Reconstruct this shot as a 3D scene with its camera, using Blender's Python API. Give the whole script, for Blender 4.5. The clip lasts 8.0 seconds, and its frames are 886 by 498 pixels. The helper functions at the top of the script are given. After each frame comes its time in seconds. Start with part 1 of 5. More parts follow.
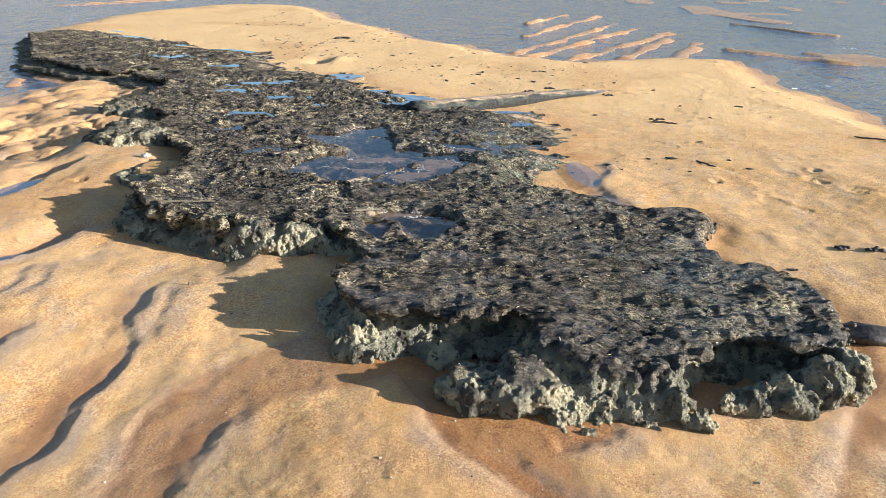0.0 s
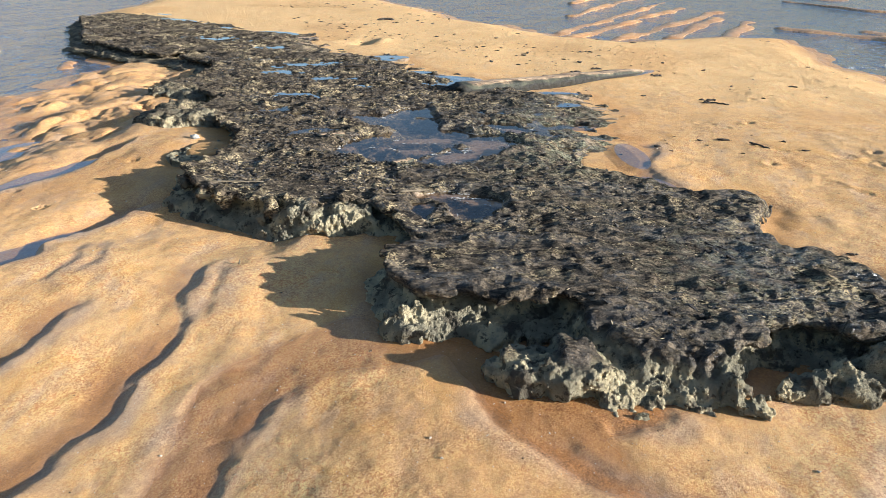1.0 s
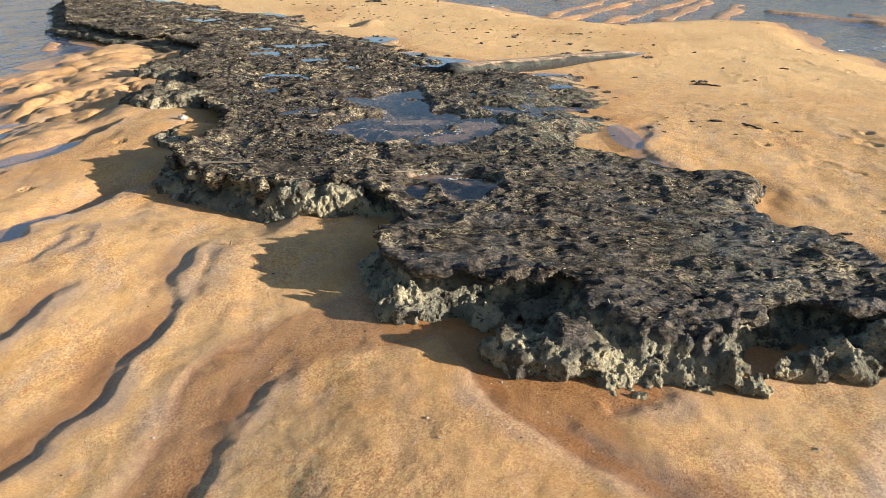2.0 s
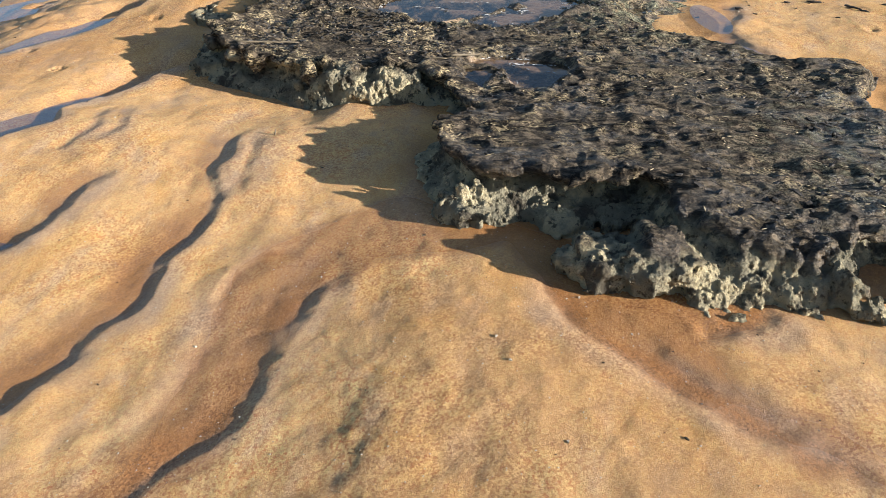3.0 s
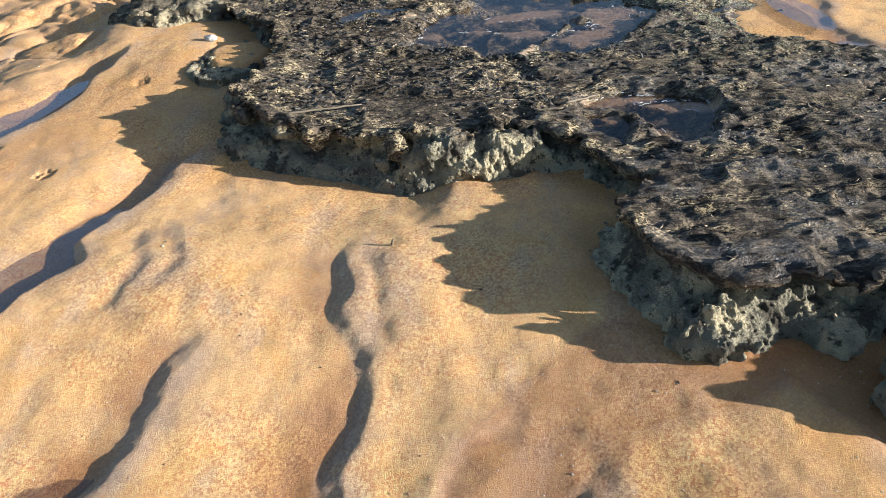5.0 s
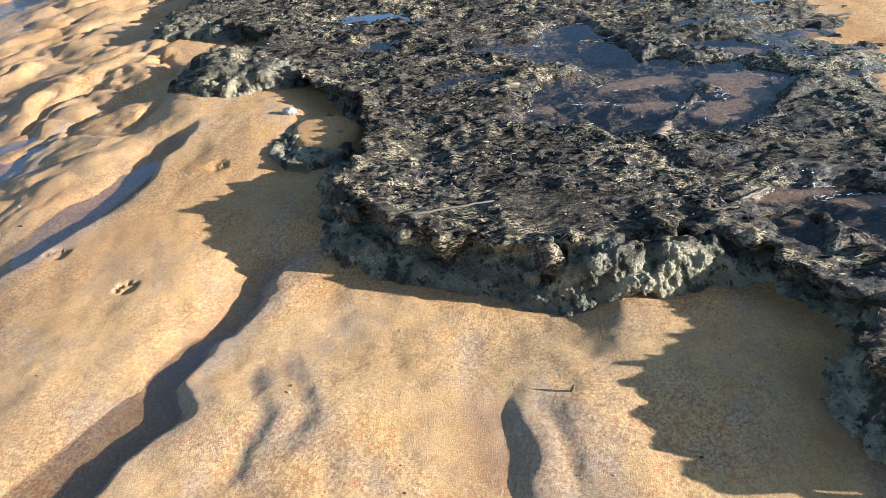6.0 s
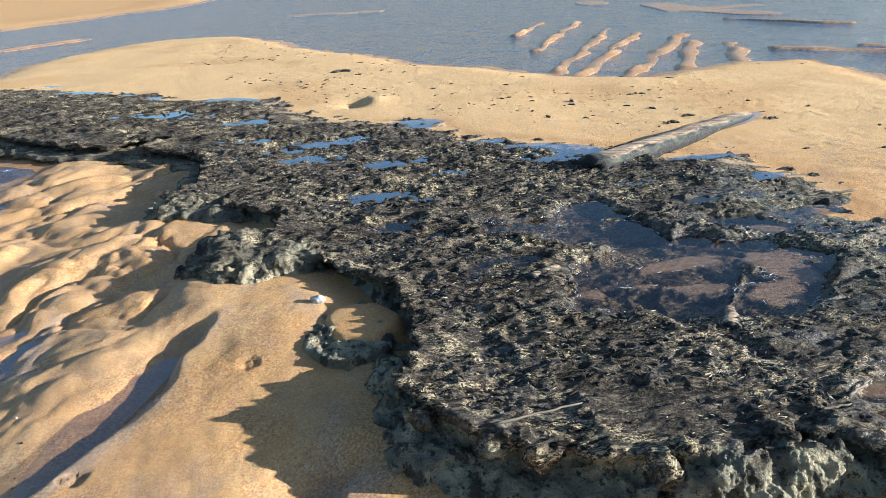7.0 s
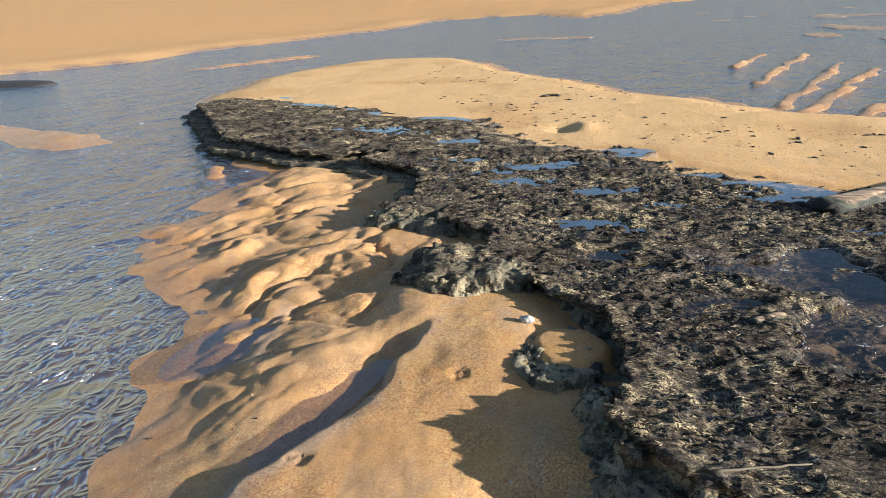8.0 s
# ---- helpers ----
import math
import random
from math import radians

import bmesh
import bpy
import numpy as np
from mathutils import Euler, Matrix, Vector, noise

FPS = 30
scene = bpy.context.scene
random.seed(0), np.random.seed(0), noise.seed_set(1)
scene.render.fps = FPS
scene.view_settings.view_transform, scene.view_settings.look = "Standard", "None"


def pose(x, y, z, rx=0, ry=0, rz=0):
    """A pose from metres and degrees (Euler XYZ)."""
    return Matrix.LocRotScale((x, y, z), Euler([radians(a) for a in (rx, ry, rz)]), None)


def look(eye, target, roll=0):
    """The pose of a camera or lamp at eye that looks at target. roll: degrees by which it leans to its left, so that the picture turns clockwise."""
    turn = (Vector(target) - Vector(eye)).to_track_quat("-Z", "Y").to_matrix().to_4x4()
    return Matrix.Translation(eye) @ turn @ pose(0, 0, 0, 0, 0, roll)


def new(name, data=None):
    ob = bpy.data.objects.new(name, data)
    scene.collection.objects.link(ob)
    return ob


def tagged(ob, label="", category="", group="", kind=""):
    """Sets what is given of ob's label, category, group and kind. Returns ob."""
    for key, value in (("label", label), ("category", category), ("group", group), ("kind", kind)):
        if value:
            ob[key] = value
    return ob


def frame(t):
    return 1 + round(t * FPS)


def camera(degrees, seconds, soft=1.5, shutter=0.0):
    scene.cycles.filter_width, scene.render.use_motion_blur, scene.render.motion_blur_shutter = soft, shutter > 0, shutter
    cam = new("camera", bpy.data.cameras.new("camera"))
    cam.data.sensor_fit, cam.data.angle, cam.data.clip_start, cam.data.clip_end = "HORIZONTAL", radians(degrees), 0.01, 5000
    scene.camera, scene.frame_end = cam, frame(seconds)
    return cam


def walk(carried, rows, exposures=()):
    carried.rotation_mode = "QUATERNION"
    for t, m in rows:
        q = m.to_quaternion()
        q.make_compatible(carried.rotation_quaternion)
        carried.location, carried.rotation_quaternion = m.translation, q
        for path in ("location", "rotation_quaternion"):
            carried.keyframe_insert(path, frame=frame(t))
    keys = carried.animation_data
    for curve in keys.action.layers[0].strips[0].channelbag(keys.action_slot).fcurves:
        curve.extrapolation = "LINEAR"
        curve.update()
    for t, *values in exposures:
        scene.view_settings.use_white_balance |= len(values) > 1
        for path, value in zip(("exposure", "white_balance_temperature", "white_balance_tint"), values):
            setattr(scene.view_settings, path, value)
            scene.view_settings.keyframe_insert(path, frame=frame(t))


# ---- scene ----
cam = camera(60.8, 8.0, soft=0.6)
# seconds, eye, yaw to the left, pitch up, roll
ROWS = [
    (0, 0.229, 0.242, 1.227, 5.85, -22.07, 0.25),
    (0.5, 0.213, 0.238, 1.227, 7.83, -22.92, -0.22),
    (1, 0.193, 0.250, 1.214, 9.09, -23.35, -0.56),
    (1.2, 0.184, 0.247, 1.217, 9.60, -23.90, -0.75),
    (2.3, 0.142, 0.279, 1.152, 7.76, -24.88, -0.23),
    (2.5, 0.099, 0.301, 1.126, 9.30, -26.57, -0.34),
    (3, 0.051, 0.502, 1.081, 11.76, -32.66, -0.72),
    (3.5, -0.185, 0.603, 1.119, 13.54, -34.15, -0.52),
    (4, -0.430, 0.755, 1.115, 11.42, -35.38, 0.79),
    (4.2, -0.510, 0.862, 1.120, 12.56, -35.52, 0.13),
    (5.3, -0.935, 1.266, 1.136, 2.07, -34.82, -5.49),
    (5.5, -1.040, 1.367, 1.111, 3.62, -34.75, -5.63),
    (6, -1.234, 1.595, 1.183, 3.85, -32.95, -5.13),
    (6.5, -1.468, 1.759, 1.190, -2.16, -25.99, -4.62),
    (7, -1.626, 1.830, 1.226, -2.56, -21.46, -3.55),
    (7.5, -1.694, 1.828, 1.237, 2.78, -19.89, -3.09),
    (8, -1.744, 1.797, 1.243, 12.00, -18.96, -2.95),
]


def eye_pose(x, y, z, yaw, pitch, roll):
    return pose(x, y, z, 0, 0, yaw) @ pose(0, 0, 0, 90 + pitch) @ pose(0, 0, 0, 0, 0, roll)


walk(cam, [(r[0], eye_pose(*r[1:])) for r in ROWS], exposures=[(0, 1.29, 5800, 11), (2.5, 1.06, 6400, 14), (3.5, 1.20, 6100, 13), (5.5, 1.28, 5800, 13), (6.5, 1.31, 5300, 9), (7.4, 1.07, 5800, 11), (8, 1.03, 6100, 13)])

# ---- light: low warm sun from the east (+x), clear sky ----
SUN_UP, SUN_TURN = 14.0, -10.0
world = bpy.data.worlds.new("sky")
scene.world = world
world.use_nodes = True
wn, wl = world.node_tree.nodes, world.node_tree.links
sky = wn.new("ShaderNodeTexSky")
sky.sky_type, sky.sun_disc = "NISHITA", False
sky.sun_elevation, sky.sun_rotation = radians(SUN_UP), radians(90 - SUN_TURN)
sky.air_density, sky.dust_density, sky.ozone_density = 1.0, 0.8, 2.2
wl.new(sky.outputs["Color"], wn["Background"].inputs["Color"])
wn["Background"].inputs["Strength"].default_value = 0.076
sun = new("sun", bpy.data.lights.new("sun", "SUN"))
sun.data.energy, sun.data.angle, sun.data.color = 5.0, radians(0.53), (1.0, 0.95, 0.86)
cu, su = math.cos(radians(SUN_UP)), math.sin(radians(SUN_UP))
sun.matrix_world = look((0, 0, 8), (-cu * math.cos(radians(SUN_TURN)), -cu * math.sin(radians(SUN_TURN)), 8 - su))


# ---- node helpers ----
class Nodes:
    def __init__(self, name):
        self.mat = bpy.data.materials.new(name)
        self.mat.use_nodes = True
        self.tree = self.mat.node_tree
        self.bsdf = self.tree.nodes["Principled BSDF"]
        self.out = self.tree.nodes["Material Output"]
        geo = self.tree.nodes.new("ShaderNodeNewGeometry")
        self.pos, self.geo = geo.outputs["Position"], geo

    def plug(self, socket, value):
        if hasattr(value, "is_output"):
            self.tree.links.new(value, socket)
        elif value is not None:
            socket.default_value = value

    def noise(self, scale, detail=4.0, rough=0.55, stretch=(1, 1, 1), turn=0.0, vector=None, warp=0.0):
        m = self.tree.nodes.new("ShaderNodeMapping")
        self.tree.links.new(vector or self.pos, m.inputs["Vector"])
        m.inputs["Scale"].default_value = stretch
        m.inputs["Rotation"].default_value = (0, 0, turn)
        n = self.tree.nodes.new("ShaderNodeTexNoise")
        self.tree.links.new(m.outputs["Vector"], n.inputs["Vector"])
        n.inputs["Scale"].default_value, n.inputs["Detail"].default_value = scale, detail
        n.inputs["Roughness"].default_value, n.inputs["Distortion"].default_value = rough, warp
        return n.outputs["Fac"]

    def cells(self, scale, out="Distance", stretch=(1, 1, 1)):
        m = self.tree.nodes.new("ShaderNodeMapping")
        self.tree.links.new(self.pos, m.inputs["Vector"])
        m.inputs["Scale"].default_value = stretch
        n = self.tree.nodes.new("ShaderNodeTexVoronoi")
        self.tree.links.new(m.outputs["Vector"], n.inputs["Vector"])
        n.inputs["Scale"].default_value = scale
        return n.outputs[out]

    def ramp(self, fac, lo, hi, a=0.0, b=1.0):
        n = self.tree.nodes.new("ShaderNodeMapRange")
        n.interpolation_type = "SMOOTHSTEP"
        self.plug(n.inputs["Value"], fac)
        for key, v in zip(("From Min", "From Max", "To Min", "To Max"), (lo, hi, a, b)):
            n.inputs[key].default_value = v
        return n.outputs["Result"]

    def mix(self, fac, a, b, blend="MIX"):
        n = self.tree.nodes.new("ShaderNodeMix")
        n.data_type, n.blend_type = "RGBA", blend
        self.plug(n.inputs[0], fac)
        self.plug(n.inputs[6], (*a, 1) if isinstance(a, tuple) else a)
        self.plug(n.inputs[7], (*b, 1) if isinstance(b, tuple) else b)
        return n.outputs[2]

    def math(self, op, a, b=0.0):
        n = self.tree.nodes.new("ShaderNodeMath")
        n.operation = op
        self.plug(n.inputs[0], a)
        self.plug(n.inputs[1], b)
        return n.outputs[0]

    def attr(self, name):
        n = self.tree.nodes.new("ShaderNodeAttribute")
        n.attribute_name = name
        return n.outputs["Fac"]

    def bump(self, height, distance, strength=1.0, base=None):
        n = self.tree.nodes.new("ShaderNodeBump")
        self.plug(n.inputs["Height"], height)
        n.inputs["Distance"].default_value, n.inputs["Strength"].default_value = distance, strength
        if base is not None:
            self.tree.links.new(base, n.inputs["Normal"])
        return n.outputs["Normal"]

    def finish(self, color, rough, normal=None, specular=0.5):
        self.plug(self.bsdf.inputs["Base Color"], (*color, 1) if isinstance(color, tuple) else color)
        self.plug(self.bsdf.inputs["Roughness"], rough)
        self.plug(self.bsdf.inputs["Specular IOR Level"], specular)
        if normal is not None:
            self.plug(self.bsdf.inputs["Normal"], normal)
        return self.mat


def sand_material():
    n = Nodes("sand")
    wet, silt = n.attr("wet"), n.attr("rust")
    patch = n.noise(2.2, 3)
    grain = n.noise(420, 2, 0.7)
    coarse = n.math("MULTIPLY", n.cells(190, "Color"), 1.0)
    c = n.mix(n.ramp(patch, 0.3, 0.7), (0.72, 0.405, 0.152), (0.76, 0.465, 0.198))
    c = n.mix(n.ramp(n.noise(14, 4), 0.35, 0.75), c, (0.58, 0.345, 0.163))
    grey = n.ramp(n.noise(5.5, 4, 0.6, (1.6, 0.6, 1)), 0.50, 0.70, 0.0, 0.6)
    c = n.mix(grey, c, (0.55, 0.375, 0.235))
    c = n.mix(n.ramp(n.noise(3.1, 5, 0.65, warp=0.8), 0.52, 0.66, 0.0, 0.7), c, (0.70, 0.38, 0.125))
    c = n.mix(n.math("MULTIPLY", n.attr("dry"), 0.6), c, (0.86, 0.555, 0.245))
    c = n.mix(silt, c, (0.50, 0.235, 0.075))
    # pool-fine silt on furrow sides; this grey also carries their sky-lit shade
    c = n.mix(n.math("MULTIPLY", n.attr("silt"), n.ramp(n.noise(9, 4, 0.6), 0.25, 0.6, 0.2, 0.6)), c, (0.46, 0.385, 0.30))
    c = n.mix(n.ramp(n.noise(2.4, 4, 0.6), 0.40, 0.60, 0.22, 0.58), c, coarse, "OVERLAY")
    c = n.mix(n.ramp(grain, 0.36, 0.45, 0.45, 0.0), c, (0.22, 0.13, 0.06))
    c = n.mix(n.ramp(grain, 0.57, 0.66, 0.0, 0.28), c, (0.85, 0.70, 0.48))
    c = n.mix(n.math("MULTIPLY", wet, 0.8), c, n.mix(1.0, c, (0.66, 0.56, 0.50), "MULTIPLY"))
    nb = n.bump(grain, 0.006, 0.7)
    nb = n.bump(n.noise(60, 4, 0.65), 0.006, 0.35, nb)
    return n.finish(c, n.ramp(wet, 0.0, 1.0, 0.82, 0.24), nb, n.ramp(wet, 0.0, 1.0, 0.12, 0.4))


def peat_material():
    n = Nodes("peat_and_clay")
    clay, silt, wet = n.attr("clay"), n.attr("silt"), n.attr("wet")
    fib = n.noise(34, 5, 0.68, (0.5, 1.0, 1.0), 0.12, warp=1.4)
    fib2 = n.noise(66, 4, 0.6, (0.5, 1.0, 1.0), -0.15, warp=2.2)
    lump = n.noise(9, 4)
    drift = n.ramp(n.noise(3.4, 4, 0.65, (0.7, 1, 1)), 0.40, 0.62)
    dark = n.mix(n.ramp(lump, 0.3, 0.7), (0.018, 0.0155, 0.013), (0.118, 0.099, 0.076))
    dark = n.mix(n.ramp(fib, 0.46, 0.62, 0.0, 0.75), dark, (0.34, 0.265, 0.180))
    dark = n.mix(n.ramp(n.noise(40, 4, 0.65, (0.6, 1, 1), warp=1.4), 0.36, 0.47, 0.55, 0.0), dark, (0.010, 0.009, 0.008))
    spots = n.ramp(n.noise(10, 5, 0.68, (0.7, 1, 1), warp=0.8), 0.46, 0.56)
    straw = n.math("MULTIPLY", n.ramp(fib2, 0.48, 0.56), n.math("MULTIPLY", spots, n.math("MULTIPLY", n.attr("fibre"), n.ramp(drift, 0.0, 1.0, 0.12, 1.0))))
    dark = n.mix(straw, dark, (0.82, 0.65, 0.37))
    cl = n.mix(n.ramp(n.noise(14, 4), 0.3, 0.7), (0.31, 0.285, 0.205), (0.56, 0.50, 0.335))
    cl = n.mix(n.ramp(n.noise(7, 4, 0.6), 0.47, 0.60, 0.0, 0.85), cl, (0.86, 0.73, 0.45))
    cl = n.mix(n.ramp(n.noise(42, 4, 0.65), 0.57, 0.64, 0.0, 0.8), cl, (0.06, 0.048, 0.035))
    cl = n.mix(n.ramp(n.noise(13, 5, 0.68, (1, 1, 0.6)), 0.51, 0.60, 0.0, 0.85), cl, (0.11, 0.095, 0.075))
    c = n.mix(clay, dark, cl)
    green = n.math("MULTIPLY", n.attr("algae"), n.ramp(n.noise(16, 4), 0.42, 0.58))
    c = n.mix(green, c, n.mix(n.ramp(fib2, 0.45, 0.6), (0.07, 0.074, 0.047), (0.44, 0.43, 0.29)))
    c = n.mix(silt, c, n.mix(n.ramp(n.noise(60, 4), 0.35, 0.65), (0.70, 0.46, 0.27), (0.84, 0.62, 0.42)))
    nb = n.bump(fib, 0.045, 1.0)
    nb = n.bump(fib2, 0.016, 1.0, nb)
    nb = n.bump(n.noise(160, 3, 0.6), 0.004, 0.7, nb)
    crag = n.math("MULTIPLY", n.noise(30, 7, 0.70, warp=0.8), clay)
    nb = n.bump(crag, 0.055, 1.0, nb)
    nb = n.bump(n.math("MULTIPLY", n.noise(120, 4, 0.7), clay), 0.012, 1.0, nb)
    film = n.math("MAXIMUM", n.math("MULTIPLY", wet, n.ramp(n.noise(22, 4), 0.36, 0.50)), n.ramp(n.noise(6, 5, 0.65), 0.58, 0.67, 0.0, 0.7))
    film = n.math("MULTIPLY", film, n.math("SUBTRACT", 1.0, clay))
    rough = n.ramp(film, 0.0, 1.0, 0.85, 0.10)
    return n.finish(c, rough, nb, n.ramp(film, 0.0, 1.0, 0.06, 0.7))


def water_material(name, scale, height, stretch=(1, 1, 1), turn=0.0, tint=(0.93, 0.92, 0.88), distance=0.02, ridged=False, power=4.6, gain=1.0, swell=0.0, gloss_rough=0.03):
    n = Nodes(name)
    t, links = n.tree, n.tree.links
    wave = n.noise(scale, 2, 0.5, stretch, turn, warp=0.9)
    if ridged:
        wave = n.math("SUBTRACT", 1.0, n.math("ABSOLUTE", n.math("SUBTRACT", n.math("MULTIPLY", wave, 2.0), 1.0)))
        wave = n.math("POWER", wave, 5.0)
    nb = n.bump(wave, distance, height)
    if swell:
        nb = n.bump(n.noise(2.6, 3, 0.6, (1.0, 0.6, 1.0), turn, warp=0.6), swell, 1.0, nb)
    clear = t.nodes.new("ShaderNodeBsdfTransparent")
    clear.inputs["Color"].default_value = (*tint, 1)
    shine = t.nodes.new("ShaderNodeBsdfGlossy")
    shine.inputs["Roughness"].default_value = gloss_rough
    facing = t.nodes.new("ShaderNodeLayerWeight")
    facing.inputs["Blend"].default_value = 0.5
    gloss = n.math("MINIMUM", n.math("ADD", n.math("MULTIPLY", n.math("POWER", facing.outputs["Facing"], power), gain), 0.02), 0.97)
    both = t.nodes.new("ShaderNodeMixShader")
    links.new(nb, shine.inputs["Normal"])
    links.new(n.bump(wave, distance, 0.5 * height), facing.inputs["Normal"])
    links.new(gloss, both.inputs[0])
    links.new(clear.outputs[0], both.inputs[1])
    links.new(shine.outputs[0], both.inputs[2])
    links.new(both.outputs[0], n.out.inputs["Surface"])
    return n.mat


def plain_material(name, a, b, scale, rough=0.75, bump=0.004, stretch=(1, 1, 1), local=True):
    n = Nodes(name)
    tc = n.tree.nodes.new("ShaderNodeTexCoord")
    v = tc.outputs["Object"] if local else n.pos
    f = n.noise(scale, 5, 0.6, stretch, vector=v)
    c = n.mix(n.ramp(f, 0.32, 0.68), a, b)
    info = n.geo.outputs["Random Per Island"]
    c = n.mix(n.ramp(info, 0.0, 1.0, 0.0, 0.5), c, tuple(0.6 * x for x in a))
    return n.finish(c, rough, n.bump(f, bump, 0.8), 0.4)


SAND = sand_material()
PEAT = peat_material()
STREAM = water_material("stream_water", 13.0, 0.7, (1.0, 0.7, 1.0), 0.5, tint=(0.97, 0.965, 0.95), distance=0.028, ridged=True, power=1.5, gain=1.15, swell=0.22, gloss_rough=0.12)
POOL = water_material("pool_water", 9.0, 0.05, tint=(0.82, 0.76, 0.70), power=5.0, gain=1.1)
PUDDLE = water_material("puddle_water", 12.0, 0.06, tint=(0.9, 0.87, 0.83), power=2.8, gain=1.4)
TROUGH = water_material("trough_water", 9.0, 0.06, tint=(0.85, 0.82, 0.80), power=2.4, gain=0.75)
STICK = plain_material("drift_stick", (0.12, 0.098, 0.062), (0.24, 0.19, 0.125), 40, 0.7, 0.003, (0.15, 1, 1))
STRAW = plain_material("straw_fibre", (0.78, 0.64, 0.40), (0.42, 0.32, 0.19), 30, 0.7, 0.001)
CLOD = plain_material("peat_clod", (0.03, 0.026, 0.023), (0.10, 0.085, 0.065), 45, 0.55, 0.006)
CHALK = plain_material("pale_stone", (0.42, 0.43, 0.39), (0.60, 0.59, 0.53), 30, 0.7, 0.003)
GRIT = plain_material("grit", (0.72, 0.64, 0.50), (0.50, 0.40, 0.28), 200, 0.7, 0.001, local=False)
WEED = plain_material("dark_weed", (0.035, 0.028, 0.02), (0.09, 0.065, 0.04), 80, 0.6, 0.002)


# ---- number helpers ----
def smooth(a, b, v):
    s = np.clip((v - a) / (b - a), 0, 1)
    return s * s * (3 - 2 * s)


def rnd(ix, iy, iz, seed):
    with np.errstate(over="ignore"):
        h = ix.astype(np.uint32) * np.uint32(374761393) + iy.astype(np.uint32) * np.uint32(668265263)
        h = h + iz.astype(np.uint32) * np.uint32(2246822519) + np.uint32(seed * 7919 + 17)
        h = (h ^ (h >> np.uint32(13))) * np.uint32(1274126177)
        h = h ^ (h >> np.uint32(16))
        h = (h * np.uint32(2654435761)) >> np.uint32(8)
    return (h & np.uint32(0xFFFF)).astype(np.float32) / 32767.5 - 1.0


def vnoise(x, y, z=None, seed=0):
    """Smooth value noise, -1 to 1."""
    fx, fy = np.floor(x), np.floor(y)
    ix, iy = fx.astype(np.int64), fy.astype(np.int64)
    u, v = x - fx, y - fy
    u, v = u * u * u * (u * (u * 6 - 15) + 10), v * v * v * (v * (v * 6 - 15) + 10)
    if z is None:
        iz = np.zeros_like(ix)
        a = rnd(ix, iy, iz, seed) * (1 - u) + rnd(ix + 1, iy, iz, seed) * u
        b = rnd(ix, iy + 1, iz, seed) * (1 - u) + rnd(ix + 1, iy + 1, iz, seed) * u
        return a * (1 - v) + b * v
    fz = np.floor(z)
    iz, w = fz.astype(np.int64), z - fz
    w = w * w * (3 - 2 * w)
    r = 0
    for k, wk in ((0, 1 - w), (1, w)):
        a = rnd(ix, iy, iz + k, seed) * (1 - u) + rnd(ix + 1, iy, iz + k, seed) * u
        b = rnd(ix, iy + 1, iz + k, seed) * (1 - u) + rnd(ix + 1, iy + 1, iz + k, seed) * u
        r = r + wk * (a * (1 - v) + b * v)
    return r


def fbm(x, y, octaves=4, seed=0, gain=0.5):
    r, a = 0, 1.0
    for o in range(octaves):
        r = r + a * vnoise(x + 13.7 * o, y - 7.1 * o, seed=seed + o)
        x, y, a = x * 2.03, y * 2.03, a * gain
    return r


def to_line(x, y, pts):
    """Distance to a polyline, the side (plus on the left hand of its way) and how far along it, 0 to 1."""
    best = np.full(x.shape, 1e9)
    side, along = np.zeros(x.shape), np.zeros(x.shape)
    p = np.array(pts, float)
    seg = np.hypot(*(p[1:] - p[:-1]).T)
    run = np.r_[0, np.cumsum(seg)]
    for n in range(len(p) - 1):
        a, d = p[n], p[n + 1] - p[n]
        s = np.clip(((x - a[0]) * d[0] + (y - a[1]) * d[1]) / (d @ d), 0, 1)
        ex, ey = x - a[0] - s * d[0], y - a[1] - s * d[1]
        q = ex * ex + ey * ey
        m = q < best
        best = np.where(m, q, best)
        side = np.where(m, np.sign(d[0] * ey - d[1] * ex), side)
        along = np.where(m, (run[n] + s * seg[n]) / run[-1], along)
    return np.sqrt(best), side, along


def to_area(x, y, pts):
    """Signed distance to a closed outline: minus inside."""
    p = np.array(list(pts) + [pts[0]], float)
    best, inside = np.full(x.shape, 1e9), np.zeros(x.shape, bool)
    for a, b in zip(p[:-1], p[1:]):
        d = b - a
        s = np.clip(((x - a[0]) * d[0] + (y - a[1]) * d[1]) / (d @ d), 0, 1)
        best = np.minimum(best, (x - a[0] - s * d[0]) ** 2 + (y - a[1] - s * d[1]) ** 2)
        if a[1] != b[1]:
            hit = ((a[1] > y) != (b[1] > y)) & (x < d[0] * (y - a[1]) / d[1] + a[0])
            inside ^= hit
    return np.where(inside, -1, 1) * np.sqrt(best)


def steps(*runs):
    """Grid lines: runs of (from, to, spacing), end to end."""
    out = [np.arange(a, b - 1e-6, s) for a, b, s in runs]
    return np.concatenate(out + [[runs[-1][1]]])


def growing(first, step, limit, ratio):
    out, s = [], step
    while (first < limit if step > 0 else first > limit):
        s *= ratio
        first += s
        out.append(first)
    return np.array(out)


